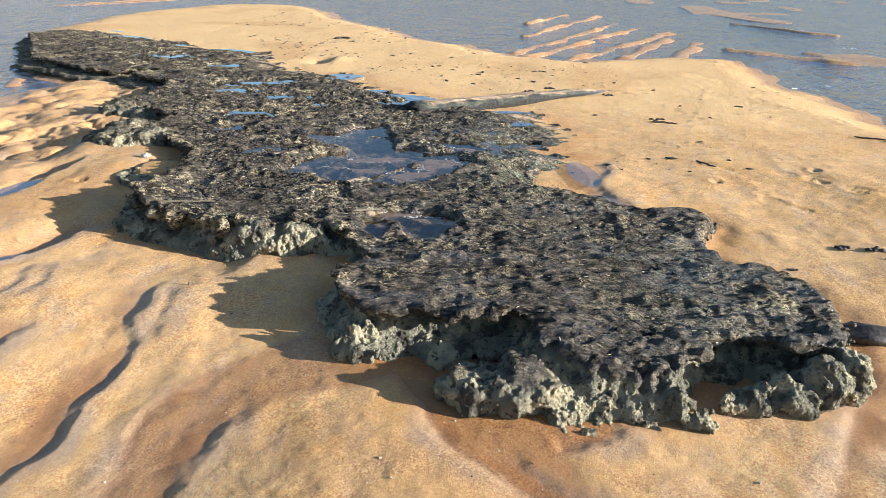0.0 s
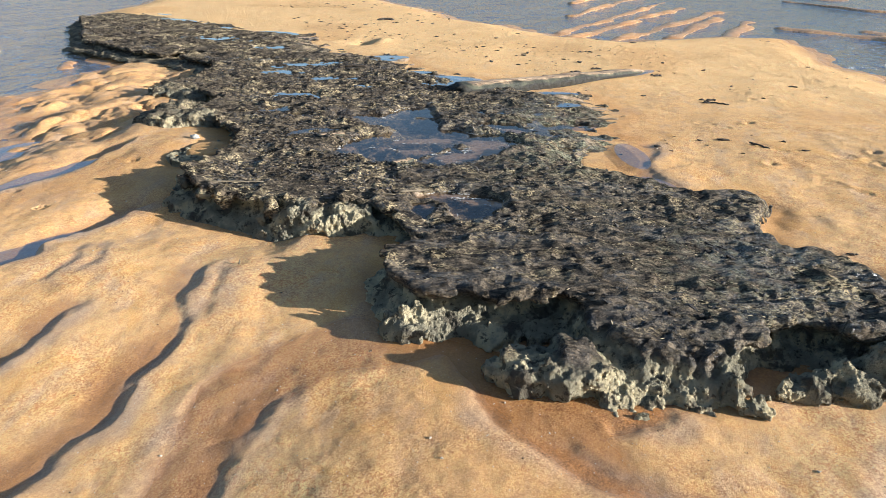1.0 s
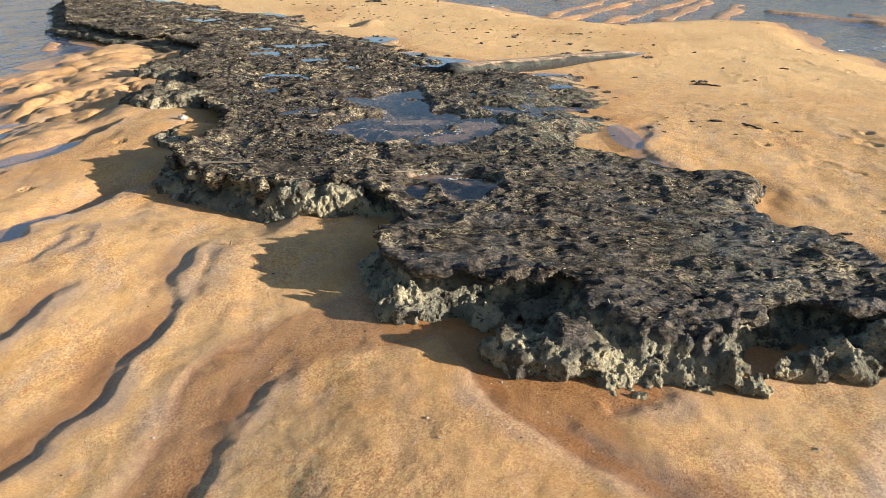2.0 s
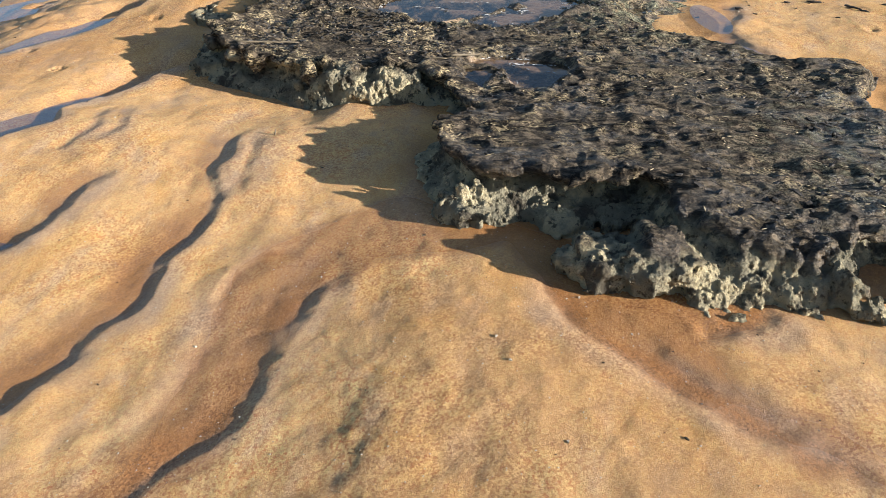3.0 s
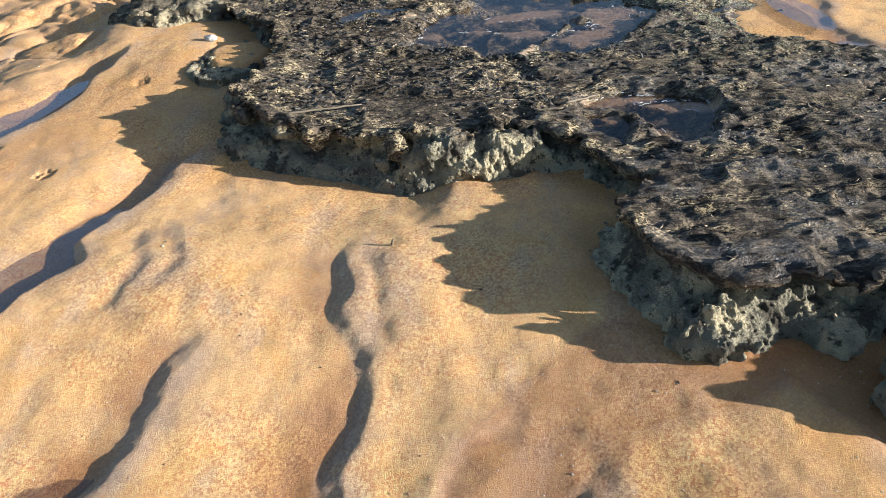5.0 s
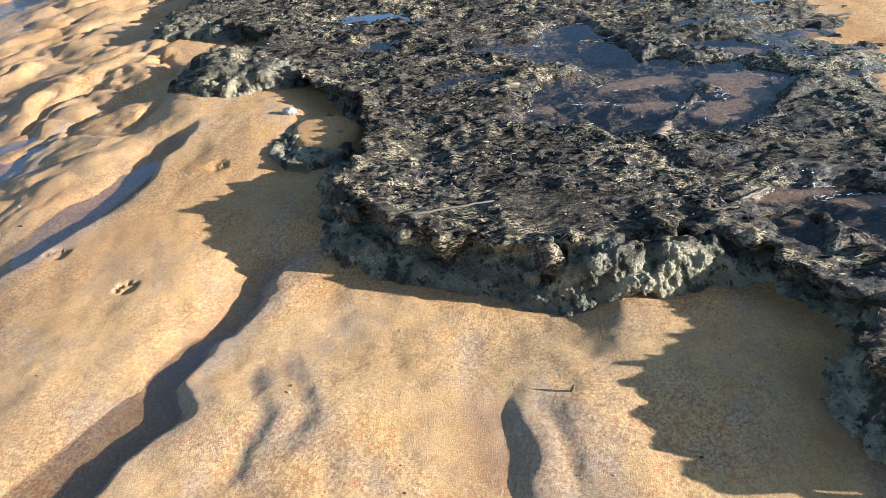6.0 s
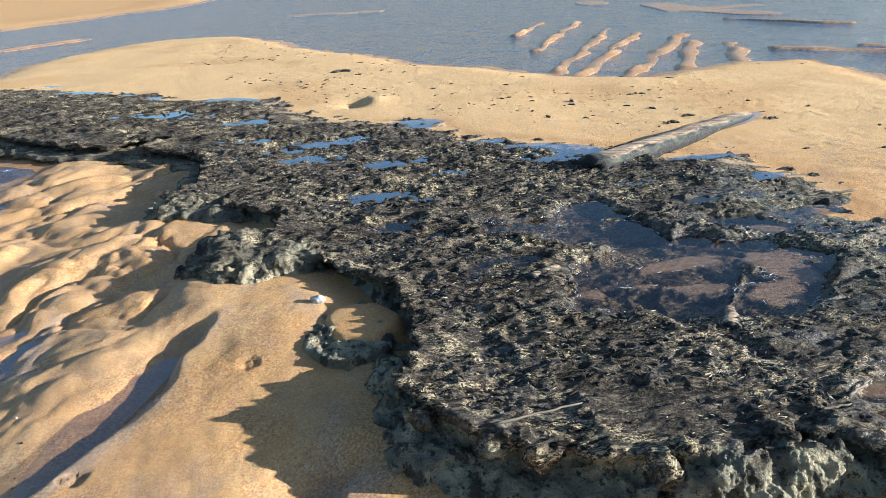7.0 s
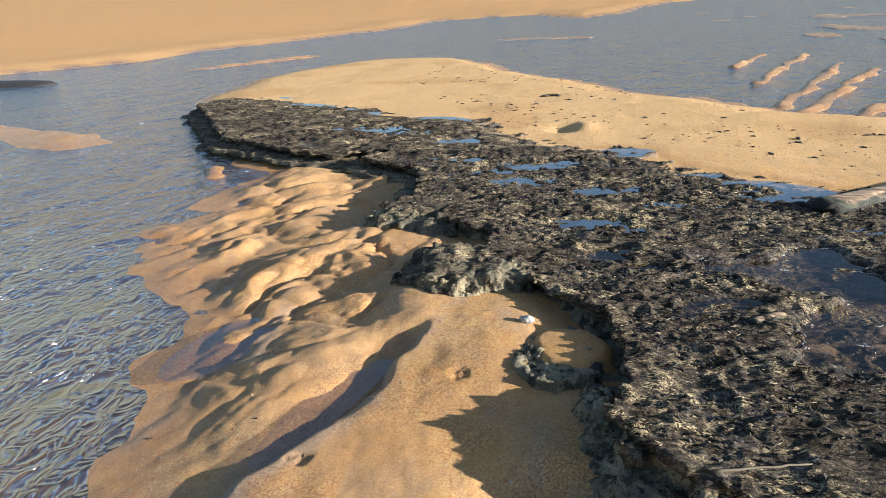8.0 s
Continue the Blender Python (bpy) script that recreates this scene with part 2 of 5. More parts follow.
# ---- the plan ----
PEAT_LEFT = [(-6.4, 10.1), (-5.8, 9.25), (-5.35, 8.5), (-5.05, 8.1), (-4.65, 7.9), (-4.15, 7.55), (-3.8, 7.42), (-3.6, 7.6),
             (-3.4, 7.55), (-3.55, 7.28), (-3.3, 7.15), (-3.0, 6.95), (-2.9, 6.6), (-2.86, 6.2), (-2.98, 5.9), (-2.66, 5.79),
             (-2.5, 5.63), (-2.24, 5.4), (-2.25, 5.22), (-2.30, 5.10), (-2.24, 5.02), (-2.10, 4.92),
             (-1.98, 4.75), (-1.85, 4.58), (-1.68, 4.41), (-1.66, 4.2), (-1.65, 3.95)]
PEAT_FRONT = [(-1.70, 3.71), (-1.62, 3.56), (-1.46, 3.43), (-1.30, 3.37), (-1.10, 3.30), (-0.98, 3.27), (-0.83, 3.30), (-0.64, 3.33),
              (-0.50, 3.24), (-0.39, 3.10), (-0.32, 2.98), (-0.45, 2.86), (-0.45, 2.74), (-0.38, 2.62), (-0.28, 2.53), (-0.20, 2.48), (-0.11, 2.52),
              (0.02, 2.46), (0.13, 2.50), (0.24, 2.54), (0.31, 2.44), (0.36, 2.33), (0.46, 2.28), (0.58, 2.28), (0.69, 2.32), (0.78, 2.42),
              (0.90, 2.47), (1.02, 2.48), (1.13, 2.45), (1.24, 2.44), (1.32, 2.50)]
PEAT_RIGHT = [(1.38, 2.65), (1.41, 2.80), (1.38, 2.94), (1.33, 3.06), (1.23, 3.15), (1.12, 3.16), (1.09, 3.27), (1.08, 3.40), (1.12, 3.55), (1.16, 3.68),
              (1.12, 3.79), (1.04, 3.82), (0.95, 3.84), (0.86, 3.81), (0.75, 3.90), (0.60, 4.08), (0.47, 4.28), (0.47, 4.45), (0.60, 4.68), (0.63, 4.82),
              (0.44, 4.93), (0.40, 5.04), (0.56, 5.28), (0.66, 5.50), (0.50, 5.75), (0.40, 6.10), (0.05, 6.28)]
PEAT_BACK = [(-0.40, 6.60), (-0.8, 6.9), (-1.15, 7.15), (-1.28, 7.5), (-1.38, 7.75), (-1.6, 7.85), (-1.95, 7.9), (-2.25, 8.3),
             (-2.55, 8.7), (-2.8, 9.3), (-3.2, 9.4), (-3.7, 9.6), (-4.3, 10.1), (-5.1, 10.6), (-6.0, 11.2), (-6.7, 11.3), (-6.7, 10.8)]
PEAT_EDGE = PEAT_LEFT + PEAT_FRONT + PEAT_RIGHT + PEAT_BACK
BANK = [(-3.2, 1.0), (-3.25, 3.3), (-3.5, 4.0), (-3.55, 4.4), (-3.9, 4.8), (-4.3, 5.2), (-4.65, 5.7), (-4.5, 6.3), (-4.35, 6.9),
        (-4.4, 7.4), (-5.0, 8.1), (-5.7, 9.2), (-6.5, 10.2), (-7.2, 11.9), (-7.4, 14.0), (-7.1, 16.0), (-6.0, 17.2), (-4.6, 17.0),
        (-3.6, 15.6), (-2.7, 13.6), (-1.9, 12.7), (-1.4, 11.7), (-0.5, 10.8), (0.1, 9.9), (0.9, 9.5), (2.1, 10.0), (2.85, 9.9),
        (2.9, 8.1), (3.05, 7.0), (3.15, 6.4), (3.8, 4.5), (5.0, 2.0), (6.0, -3.0), (11.0, -90.0), (-9.0, -90.0)]
FAR_BANK = [(-60, 5), (-22, 8), (-14.2, 16.1), (-12.8, 18.0), (-12.0, 19.1), (-11.7, 21.5), (-11.1, 24.1), (-9.9, 25.9), (-8.9, 29.1),
            (-7.8, 32.0), (-7.9, 36.0), (-5.2, 37.5), (-2.9, 30.5), (-0.9, 33.0), (2.5, 47.0), (10, 58), (60, 75), (60, 500), (-500, 500), (-500, 5)]
# sand bars in the water: from, to, half width
BARS = [(0.25, 14.1, 1.02, 16.0, 0.16), (0.25, 12.2, 1.65, 15.7, 0.17), (0.15, 10.2, 1.80, 14.3, 0.19), (0.25, 9.8, 2.0, 13.3, 0.20),
        (0.6, 9.3, 2.5, 12.9, 0.22), (1.45, 9.9, 2.26, 11.85, 0.24), (2.1, 9.9, 2.68, 11.6, 0.24),
        (-9.3, 9.6, -7.0, 8.7, 0.75), (-4.2, 22.3, -2.1, 22.0, 0.8), (-10.0, 16.4, -8.3, 18.9, 0.45),
        (3.9, 14.6, 5.0, 12.8, 0.15), (3.0, 11.0, 4.1, 9.7, 0.25), (3.9, 10.6, 5.2, 9.4, 0.2), (-4.85, 7.45, -4.7, 7.2, 0.18)]
# furrows in the sand: the foot of the steep side, north to south; drop, crest, how far the trough reaches, high side (1 east, -1 west)
FURROWS = [
    ([(-1.10, 2.95), (-1.20, 2.78), (-1.17, 2.62), (-1.11, 2.5), (-1.10, 2.35), (-1.14, 2.15), (-1.12, 1.97), (-1.2, 1.78), (-1.27, 1.55), (-1.36, 1.3), (-1.5, 1.0)], 0.017, 0.008, 0.22, 1),
    ([(-0.50, 2.20), (-0.64, 2.06), (-0.65, 1.92), (-0.66, 1.76), (-0.67, 1.64), (-0.73, 1.53), (-0.82, 1.38), (-0.95, 1.1)], 0.010, 0.004, 0.22, 1),
    ([(-0.73, 2.30), (-0.86, 2.23), (-0.91, 2.04), (-0.88, 1.89), (-0.86, 1.7), (-0.9, 1.5)], 0.007, 0.005, 0.05, -1),
    ([(-0.07, 2.26), (0.03, 2.06), (0.15, 1.94), (0.28, 1.84), (0.45, 1.74), (0.7, 1.6)], 0.008, 0.004, 0.10, -1),
    ([(0.24, 2.01), (0.29, 1.94), (0.37, 1.87), (0.48, 1.79), (0.7, 1.65)], 0.009, 0.002, 0.14, 1),
    ([(0.56, 2.20), (0.53, 2.12), (0.47, 2.05), (0.38, 2.01)], 0.010, 0.003, 0.10, 1),
    ([(-1.50, 2.60), (-1.55, 2.45), (-1.62, 2.25), (-1.69, 2.08), (-1.74, 1.88), (-1.85, 1.6)], 0.021, 0.008, 0.20, 1),
    ([(-1.72, 3.62), (-1.84, 3.45), (-1.90, 3.28), (-1.95, 3.1), (-2.01, 2.94), (-1.96, 2.84), (-2.05, 2.7), (-2.14, 2.53), (-2.2, 2.3), (-2.3, 2.0)], 0.060, 0.020, 0.19, 1),
    ([(-2.36, 4.48), (-2.44, 4.2), (-2.47, 4.0), (-2.55, 3.8), (-2.66, 3.6), (-2.75, 3.4), (-2.85, 3.1)], 0.054, 0.015, 0.20, 1),
    ([(-3.1, 4.75), (-3.1, 4.5), (-3.07, 4.25), (-3.2, 4.12), (-3.18, 3.98), (-3.22, 3.8), (-3.3, 3.6)], 0.016, 0.006, 0.16, 1),
    ([(1.43, 2.68), (1.40, 2.5), (1.28, 2.3), (1.17, 2.15), (1.08, 1.98), (1.02, 1.7), (1.0, 1.4)], 0.012, 0.005, 0.22, -1),
    ([(0.76, 4.85), (0.72, 4.55), (0.66, 4.30), (0.72, 4.10), (0.86, 3.95)], 0.012, 0.006, 0.14, 1),
    ([(-1.82, 3.02), (-1.80, 2.93), (-1.78, 2.85), (-1.75, 2.75), (-1.79, 2.62)], 0.010, 0.004, 0.05, 1),
    ([(-1.75, 3.08), (-1.71, 2.96), (-1.66, 2.83), (-1.65, 2.70)], 0.009, 0.004, 0.05, 1),
    ([(-1.11, 2.88), (-1.08, 2.74), (-1.05, 2.60), (-1.04, 2.48)], 0.009, 0.003, 0.035, 1),
]
# puddles lying in the troughs: x, y, half sizes, turn
TROUGH_PUDDLES = [(-2.10, 2.78, 0.06, 0.27, -25), (-2.60, 3.95, 0.06, 0.30, -15), (-1.76, 2.07, 0.05, 0.20, -20), (-3.22, 4.32, 0.10, 0.20, -15),
                  (0.60, 4.47, 0.055, 0.17, 10), (0.70, 4.02, 0.03, 0.08, 40), (0.72, 6.93, 0.06, 0.22, -50)]
# shallow pools on the peat: x, y, half sizes, turn
PEAT_PUDDLES = [(-5.9, 11.0, 0.35, 0.22, -30), (-5.0, 10.05, 0.3, 0.15, -30), (-4.45, 9.9, 0.3, 0.15, -30), (-3.9, 8.6, 0.28, 0.22, -30),
                (-3.5, 8.4, 0.3, 0.2, -30), (-3.3, 9.2, 0.25, 0.15, -20), (-2.05, 7.2, 0.35, 0.14, 20), (-1.62, 7.55, 0.22, 0.12, 20),
                (-0.72, 6.22, 0.22, 0.2, 10), (-1.85, 5.64, 0.13, 0.08, 0), (-1.64, 5.57, 0.16, 0.09, 0), (-1.67, 5.2, 0.16, 0.10, 20),
                (-2.5, 6.85, 0.2, 0.08, 0), (-2.25, 6.55, 0.2, 0.1, 10), (-1.75, 6.3, 0.25, 0.1, 10), (-1.30, 4.55, 0.13, 0.09, 10),
                (0.30, 5.08, 0.08, 0.06, 0), (-0.12, 5.20, 0.13, 0.06, 0), (0.02, 5.98, 0.20, 0.07, 10), (-0.95, 6.55, 0.2, 0.06, 15), (0.12, 5.50, 0.14, 0.05, 0),
                (-0.45, 5.55, 0.12, 0.05, 10), (0.22, 4.55, 0.10, 0.05, 10), (-1.25, 6.0, 0.16, 0.05, 0), (-1.2, 6.75, 0.18, 0.06, 15), (-1.55, 4.95, 0.08, 0.04, 0),
                (0.06, 4.98, 0.14, 0.05, 10), (0.30, 4.80, 0.12, 0.04, -10), (0.13, 4.70, 0.10, 0.035, 0), (-0.25, 5.18, 0.15, 0.045, 5), (-2.9, 8.0, 0.22, 0.12, -20), (-2.7, 7.3, 0.2, 0.07, 0)]
BIG_POOL = [(-1.28, 5.08), (-0.95, 5.11), (-0.84, 5.30), (-0.74, 5.33), (-0.62, 5.00), (-0.53, 4.74), (-0.43, 4.75), (-0.34, 4.70), (-0.20, 4.66), (-0.10, 4.58),
            (0.0, 4.44), (-0.13, 4.24), (-0.31, 4.02), (-0.44, 3.96), (-0.57, 3.95), (-0.67, 4.01), (-0.86, 4.07), (-0.99, 4.08), (-1.07, 4.15),
            (-1.04, 4.35), (-0.95, 4.52), (-0.80, 4.67), (-0.94, 4.77), (-1.07, 4.90), (-1.28, 4.96)]
UPPER_POOL = [(-0.33, 4.93), (-0.15, 4.96), (-0.02, 4.80), (-0.03, 4.66), (-0.19, 4.74), (-0.32, 4.85)]
HOLE_POOL = [(-0.48, 3.50), (-0.41, 3.58), (-0.28, 3.63), (-0.13, 3.59), (-0.03, 3.52), (-0.02, 3.42), (-0.08, 3.27), (-0.16, 3.19), (-0.24, 3.22),
             (-0.30, 3.33), (-0.36, 3.22), (-0.43, 3.24), (-0.47, 3.34)]
POOL_LEVEL, HOLE_LEVEL = 0.047, 0.045


WET_FAN = [(-0.55, 2.55), (-0.80, 2.32), (-0.90, 2.15), (-0.89, 1.8), (-0.88, 1.5), (-0.95, 1.2), (-0.78, 1.3), (-0.66, 1.62), (-0.62, 2.0), (-0.50, 2.22),
           (-0.15, 2.32), (0.0, 2.12), (0.14, 1.96), (0.28, 1.85), (0.72, 1.6), (0.75, 1.72), (0.45, 1.9), (0.38, 2.0), (0.52, 2.08), (0.55, 2.2), (0.1, 2.4), (-0.25, 2.5)]


PAWS = [(-2.58, 3.55, 20), (-2.62, 3.15, 0), (-2.72, 4.42, 40), (-2.95, 5.05, 30), (-3.12, 4.95, -20), (-2.86, 5.35, 60), (-3.3, 5.6, 10), (-2.28, 3.35, 30), (-2.2, 4.05, -30), (-3.0, 5.9, 20)]


def peat_distance(x, y):
    d = to_area(x, y, PEAT_EDGE)
    return d + 0.026 * vnoise(x * 11, y * 11, seed=31) + 0.008 * vnoise(x * 30, y * 30, seed=32)


def ellipse(x, y, e):
    c, s = math.cos(radians(e[4])), math.sin(radians(e[4]))
    u, v = (x - e[0]) * c + (y - e[1]) * s, -(x - e[0]) * s + (y - e[1]) * c
    return np.hypot(u / e[2], v / e[3])


def water_height(x, y):
    return -0.085 - 0.06 * smooth(6.0, 2.5, y) * smooth(-1.0, -3.0, x)


def sand_base(x, y):
    base = -0.15 + 0.115 * smooth(1.5, 3.2, y) + 0.03 * smooth(3.2, 5.0, y)
    base = base + 0.045 * smooth(1.05, 2.4, x) * smooth(2.3, 3.3, y) * smooth(6, 4, y)
    base = base + 0.028 * smooth(-0.2, 0.2, x) * smooth(2.3, 1.8, y)
    base = base - 0.034 * smooth(-0.20, -1.05, x) * smooth(2.7, 2.2, y) - 0.014 * smooth(-1.1, -1.5, x) * smooth(2.5, 2.0, y)
    base = base - 0.042 * smooth(-0.85, -1.10, x) * smooth(2.85, 3.15, y) * smooth(-2.15, -1.85, x) * smooth(3.7, 3.4, y)
    base = base + 0.03 * np.exp(-((x + 0.22) / 0.32) ** 2 - ((y - 1.85) / 0.45) ** 2)
    base = base + 0.05 * np.exp(-((x + 2.10) / 0.24) ** 2 - ((y - 4.40) / 0.42) ** 2)
    base = base + 0.045 * np.exp(-((x + 2.48) / 0.20) ** 2 - ((y - 4.55) / 0.30) ** 2) + 0.055 * np.exp(-((x + 3.05) / 0.35) ** 2 - ((y - 5.45) / 0.40) ** 2)
    base = base + 0.004 * np.exp(-((x + 1.05) / 0.11) ** 2 - ((y - 2.70) / 0.24) ** 2)
    base = base + 0.030 * np.exp(-((x + 2.80) / 0.16) ** 2 - ((y - 4.0) / 0.5) ** 2)
    base = base - 0.022 * np.exp(-((x + 2.05) / 0.22) ** 2 - ((y - 3.62) / 0.28) ** 2)
    base = base - 0.055 * smooth(-2.2, -3.3, x) * smooth(8.5, 7.0, y)
    return base


def ground_height(x, y, parts=False):
    """Height of the sand, and how wet and how rusty it is."""
    wl = water_height(x, y)
    base = sand_base(x, y)
    land = to_area(x, y, BANK) + 0.10 * fbm(x * 1.6, y * 1.6, 3, 41)
    far = to_area(x, y, FAR_BANK) + 0.3 * fbm(x * 0.5, y * 0.5, 3, 43)
    base = base + 0.010 * fbm(x * 1.2, y * 1.2, 2, 1) + 0.002 * fbm(x * 5, y * 5, 3, 5)
    # braided lumps by the stream
    lumps = smooth(-2.3, -2.8, x) * smooth(3.4, 4.6, y) * smooth(8.2, 7.0, y) * smooth(0.1, -0.3, land)
    a, b = 0.40 * x + 0.92 * y, -0.92 * x + 0.40 * y
    a, b = a + 0.14 * fbm(x * 2.1, y * 2.1, 2, 52), b + 0.10 * fbm(x * 2.6, y * 2.6, 2, 55)
    bill = np.abs(vnoise(a * 2.5, b * 3.4, seed=51)) + 0.45 * np.abs(vnoise(a * 5.0 + 3.1, b * 6.0, seed=54))
    small = np.abs(vnoise(a * 10, b * 9, seed=53)) + 0.4 * np.abs(vnoise(a * 19, b * 17, seed=56))
    base = base + lumps * (0.056 * (bill - 0.48) + 0.020 * (small - 0.4))
    near = smooth(-3.4, -2.6, x) * smooth(5.2, 4.0, y) + 0.35 * smooth(4.0, 5.0, y)
    base = base + 0.0016 * fbm(x * 17, y * 17, 2, 57)
    base = base + near * (0.0042 * fbm(x * 4.5 + 1.3 * y, y * 1.3, 3, 58) + 0.0015 * fbm(x * 9, y * 6, 2, 59))
    h = base
    rust = 0.35 * smooth(0.2, 0.9, fbm(x * 1.1, y * 1.1, 3, 71) + 0.3 * smooth(3.2, 2.2, y))
    floor, slope = np.zeros_like(x), np.zeros_like(x)
    for pts, drop, crest, reach, high in FURROWS:
        near = (np.abs(x - np.mean([p[0] for p in pts])) < 1.6) & (np.abs(y - np.mean([p[1] for p in pts])) < 2.0)
        d, side, s = to_line(x[near], y[near], pts)
        wob = 0.020 * fbm(x[near] * 7, y[near] * 7, 3, 61)
        q = -d * side * high + wob          # plus in the trough
        fade = (0.9 + 0.22 * vnoise(9 * s, 0 * s + drop * 900, seed=62)) * smooth(0.0, 0.12, s) * smooth(1.0, 0.9, s) * np.where((s <= 0) | (s >= 1), np.exp(-((d / 0.2) ** 2)), 1.0)
        g = smooth(-0.035, 0.025, q) * np.exp(-(np.maximum(q, 0) / reach) ** 2)
        h[near] += fade * (-0.62 * drop * g + 0.62 * crest * np.exp(-((np.minimum(q + 0.03, 0) / 0.13) ** 2)) * (q < -0.03)
                           + 0.62 * crest * np.clip((0.02 - q) / 0.05, 0, 1) * (q >= -0.03))
        floor[near] = np.maximum(floor[near], fade * g)
        # band of the steep side, coloured grey for silt and for its shade
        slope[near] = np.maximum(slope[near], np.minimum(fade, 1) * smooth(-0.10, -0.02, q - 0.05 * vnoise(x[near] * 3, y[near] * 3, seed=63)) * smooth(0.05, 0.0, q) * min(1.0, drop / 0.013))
    # the sand dips under the peat
    pd = np.full(x.shape, 9.0)
    near = (x > -7.5) & (x < 2.2) & (y > 1.5) & (y < 12)
    pd[near] = to_area(x[near], y[near], PEAT_EDGE)
    shelving = np.zeros_like(x)
    shelving[near] = smooth(0.55, 0.1, to_line(x[near], y[near], PEAT_RIGHT[14:] + PEAT_BACK)[0])
    h = h - 0.10 * (smooth(-0.02, -0.22, pd) * (1 - shelving) + smooth(-0.40, -0.65, pd) * shelving) - 0.012 * (1 - shelving) * np.exp(-((pd - 0.02) / 0.07) ** 2)
    lobe = np.hypot((x + 1.82) / 0.15, (y - 4.26) / 0.16) + 0.10 * fbm(x * 9, y * 9, 2, 35)
    h = np.where(lobe < 1.6, np.maximum(h, 0.040 - 0.012 * lobe - 0.07 * smooth(0.8, 1.15, lobe)), h)
    # dog-scuffed hole and little paw prints on the bank
    k = 5.5
    cx, cy = np.floor(x * k), np.floor(y * k)
    ox, oy = rnd(cx.astype(np.int64), cy.astype(np.int64), cx.astype(np.int64) * 0, 81), rnd(cx.astype(np.int64), cy.astype(np.int64), cx.astype(np.int64) * 0, 82)
    keep = rnd(cx.astype(np.int64), cy.astype(np.int64), cx.astype(np.int64) * 0, 83)
    px, py = (cx + 0.5 + 0.25 * ox) / k, (cy + 0.5 + 0.25 * oy) / k
    trail = smooth(0.35, 0.1, np.abs(vnoise(x * 0.55, y * 0.55, seed=85)))
    on = (keep > 0.85 - 0.6 * trail) * smooth(0.35, 0.6, pd) * smooth(-0.5, 0.0, x + 0.35 * (y - 4.5)) * smooth(4.0, 4.6, y) * smooth(-0.2, -0.5, land)
    r = np.hypot(x - px, (y - py) * 0.8)
    h = h + on * (-0.010 * np.exp(-((r / 0.020) ** 2)) + 0.004 * np.exp(-(((r - 0.045) / 0.02) ** 2)))
    # paw prints in the soft bank: place, way
    for cx, cy, turn in PAWS:
        c, s = math.cos(radians(turn)), math.sin(radians(turn))
        m = (np.abs(x - cx) < 0.1) & (np.abs(y - cy) < 0.1)
        u, v = (x[m] - cx) * c + (y[m] - cy) * s, -(x[m] - cx) * s + (y[m] - cy) * c
        dent = 0.012 * np.exp(-(np.hypot(u / 0.024, v / 0.018) ** 4))
        for tu, tv in ((-0.028, 0.018), (-0.011, 0.034), (0.011, 0.034), (0.028, 0.018)):
            dent = np.maximum(dent, 0.013 * np.exp(-(np.hypot((u - tu) / 0.010, (v - tv) / 0.012) ** 4)))
        h[m] -= dent
    # shoe prints: toe, way, length
    for tx, ty, turn, size in ((1.51, 4.18, -45, 0.28), (1.98, 4.34, -40, 0.28), (1.30, 4.83, -50, 0.27), (1.70, 4.62, -42, 0.27), (1.08, 5.35, -45, 0.26), (2.15, 4.05, -40, 0.27)):
        c, s = math.cos(radians(turn)), math.sin(radians(turn))
        m = (np.abs(x - tx) < 0.4) & (np.abs(y - ty) < 0.4)
        u, v = ((x[m] - tx) * c + (y[m] - ty) * s) / size, (-(x[m] - tx) * s + (y[m] - ty) * c) / size
        sole = np.minimum(np.hypot((u - 0.27) / 0.27, v / 0.17), np.hypot((u - 0.82) / 0.17, v / 0.13))
        h[m] += -0.0045 * smooth(1.1, 0.8, sole) * (0.75 + 0.4 * np.sin(u * 50)) + 0.0015 * np.exp(-((sole - 1.3) / 0.2) ** 2)
    h = h - 0.05 * np.exp(-((x + 2.03) / 0.14) ** 2 - ((y - 8.75) / 0.16) ** 2) + 0.04 * np.exp(-((x + 1.86) / 0.13) ** 2 - ((y - 8.8) / 0.2) ** 2)
    # shore and bed
    bed = wl - 0.014 - 0.04 * smooth(0.0, 1.5, land) + 0.010 * fbm(x * 2.2, y * 2.2, 2, 91)
    bed = bed + 0.006 * np.sin((x * 0.6 - y) * 26 + 3 * vnoise(x * 2, y * 2, seed=93)) * smooth(9, 5, y) * smooth(0.25, 0.8, land)
    t = smooth(0.28, -0.65, land)
    h = h * t + bed * (1 - t)
    f = smooth(0.3, -2.5, far)
    h = h * (1 - f) + (0.02 + 0.03 * fbm(x * 0.2, y * 0.2, 3, 95) + 0.035 * np.maximum(-far - 4.0, 0)) * f
    bars = np.zeros_like(x)
    for x0, y0, x1, y1, w in BARS:
        near = (x > min(x0, x1) - 3 * w) & (x < max(x0, x1) + 3 * w) & (y > min(y0, y1) - 3 * w) & (y < max(y0, y1) + 3 * w)
        if near.any():
            d, _, _ = to_line(x[near] + 0.05 * fbm(x[near] * 3, y[near] * 2, 2, 97), y[near] + 0.08 * fbm(x[near] * 2, y[near] * 2, 2, 96), [(x0, y0), (x1, y1)])
            bars[near] = np.maximum(bars[near], np.exp(-((d / (0.8 * w)) ** 2)) * (0.86 + 0.24 * vnoise(x[near] * 2.2, y[near] * 2.2, seed=94)))
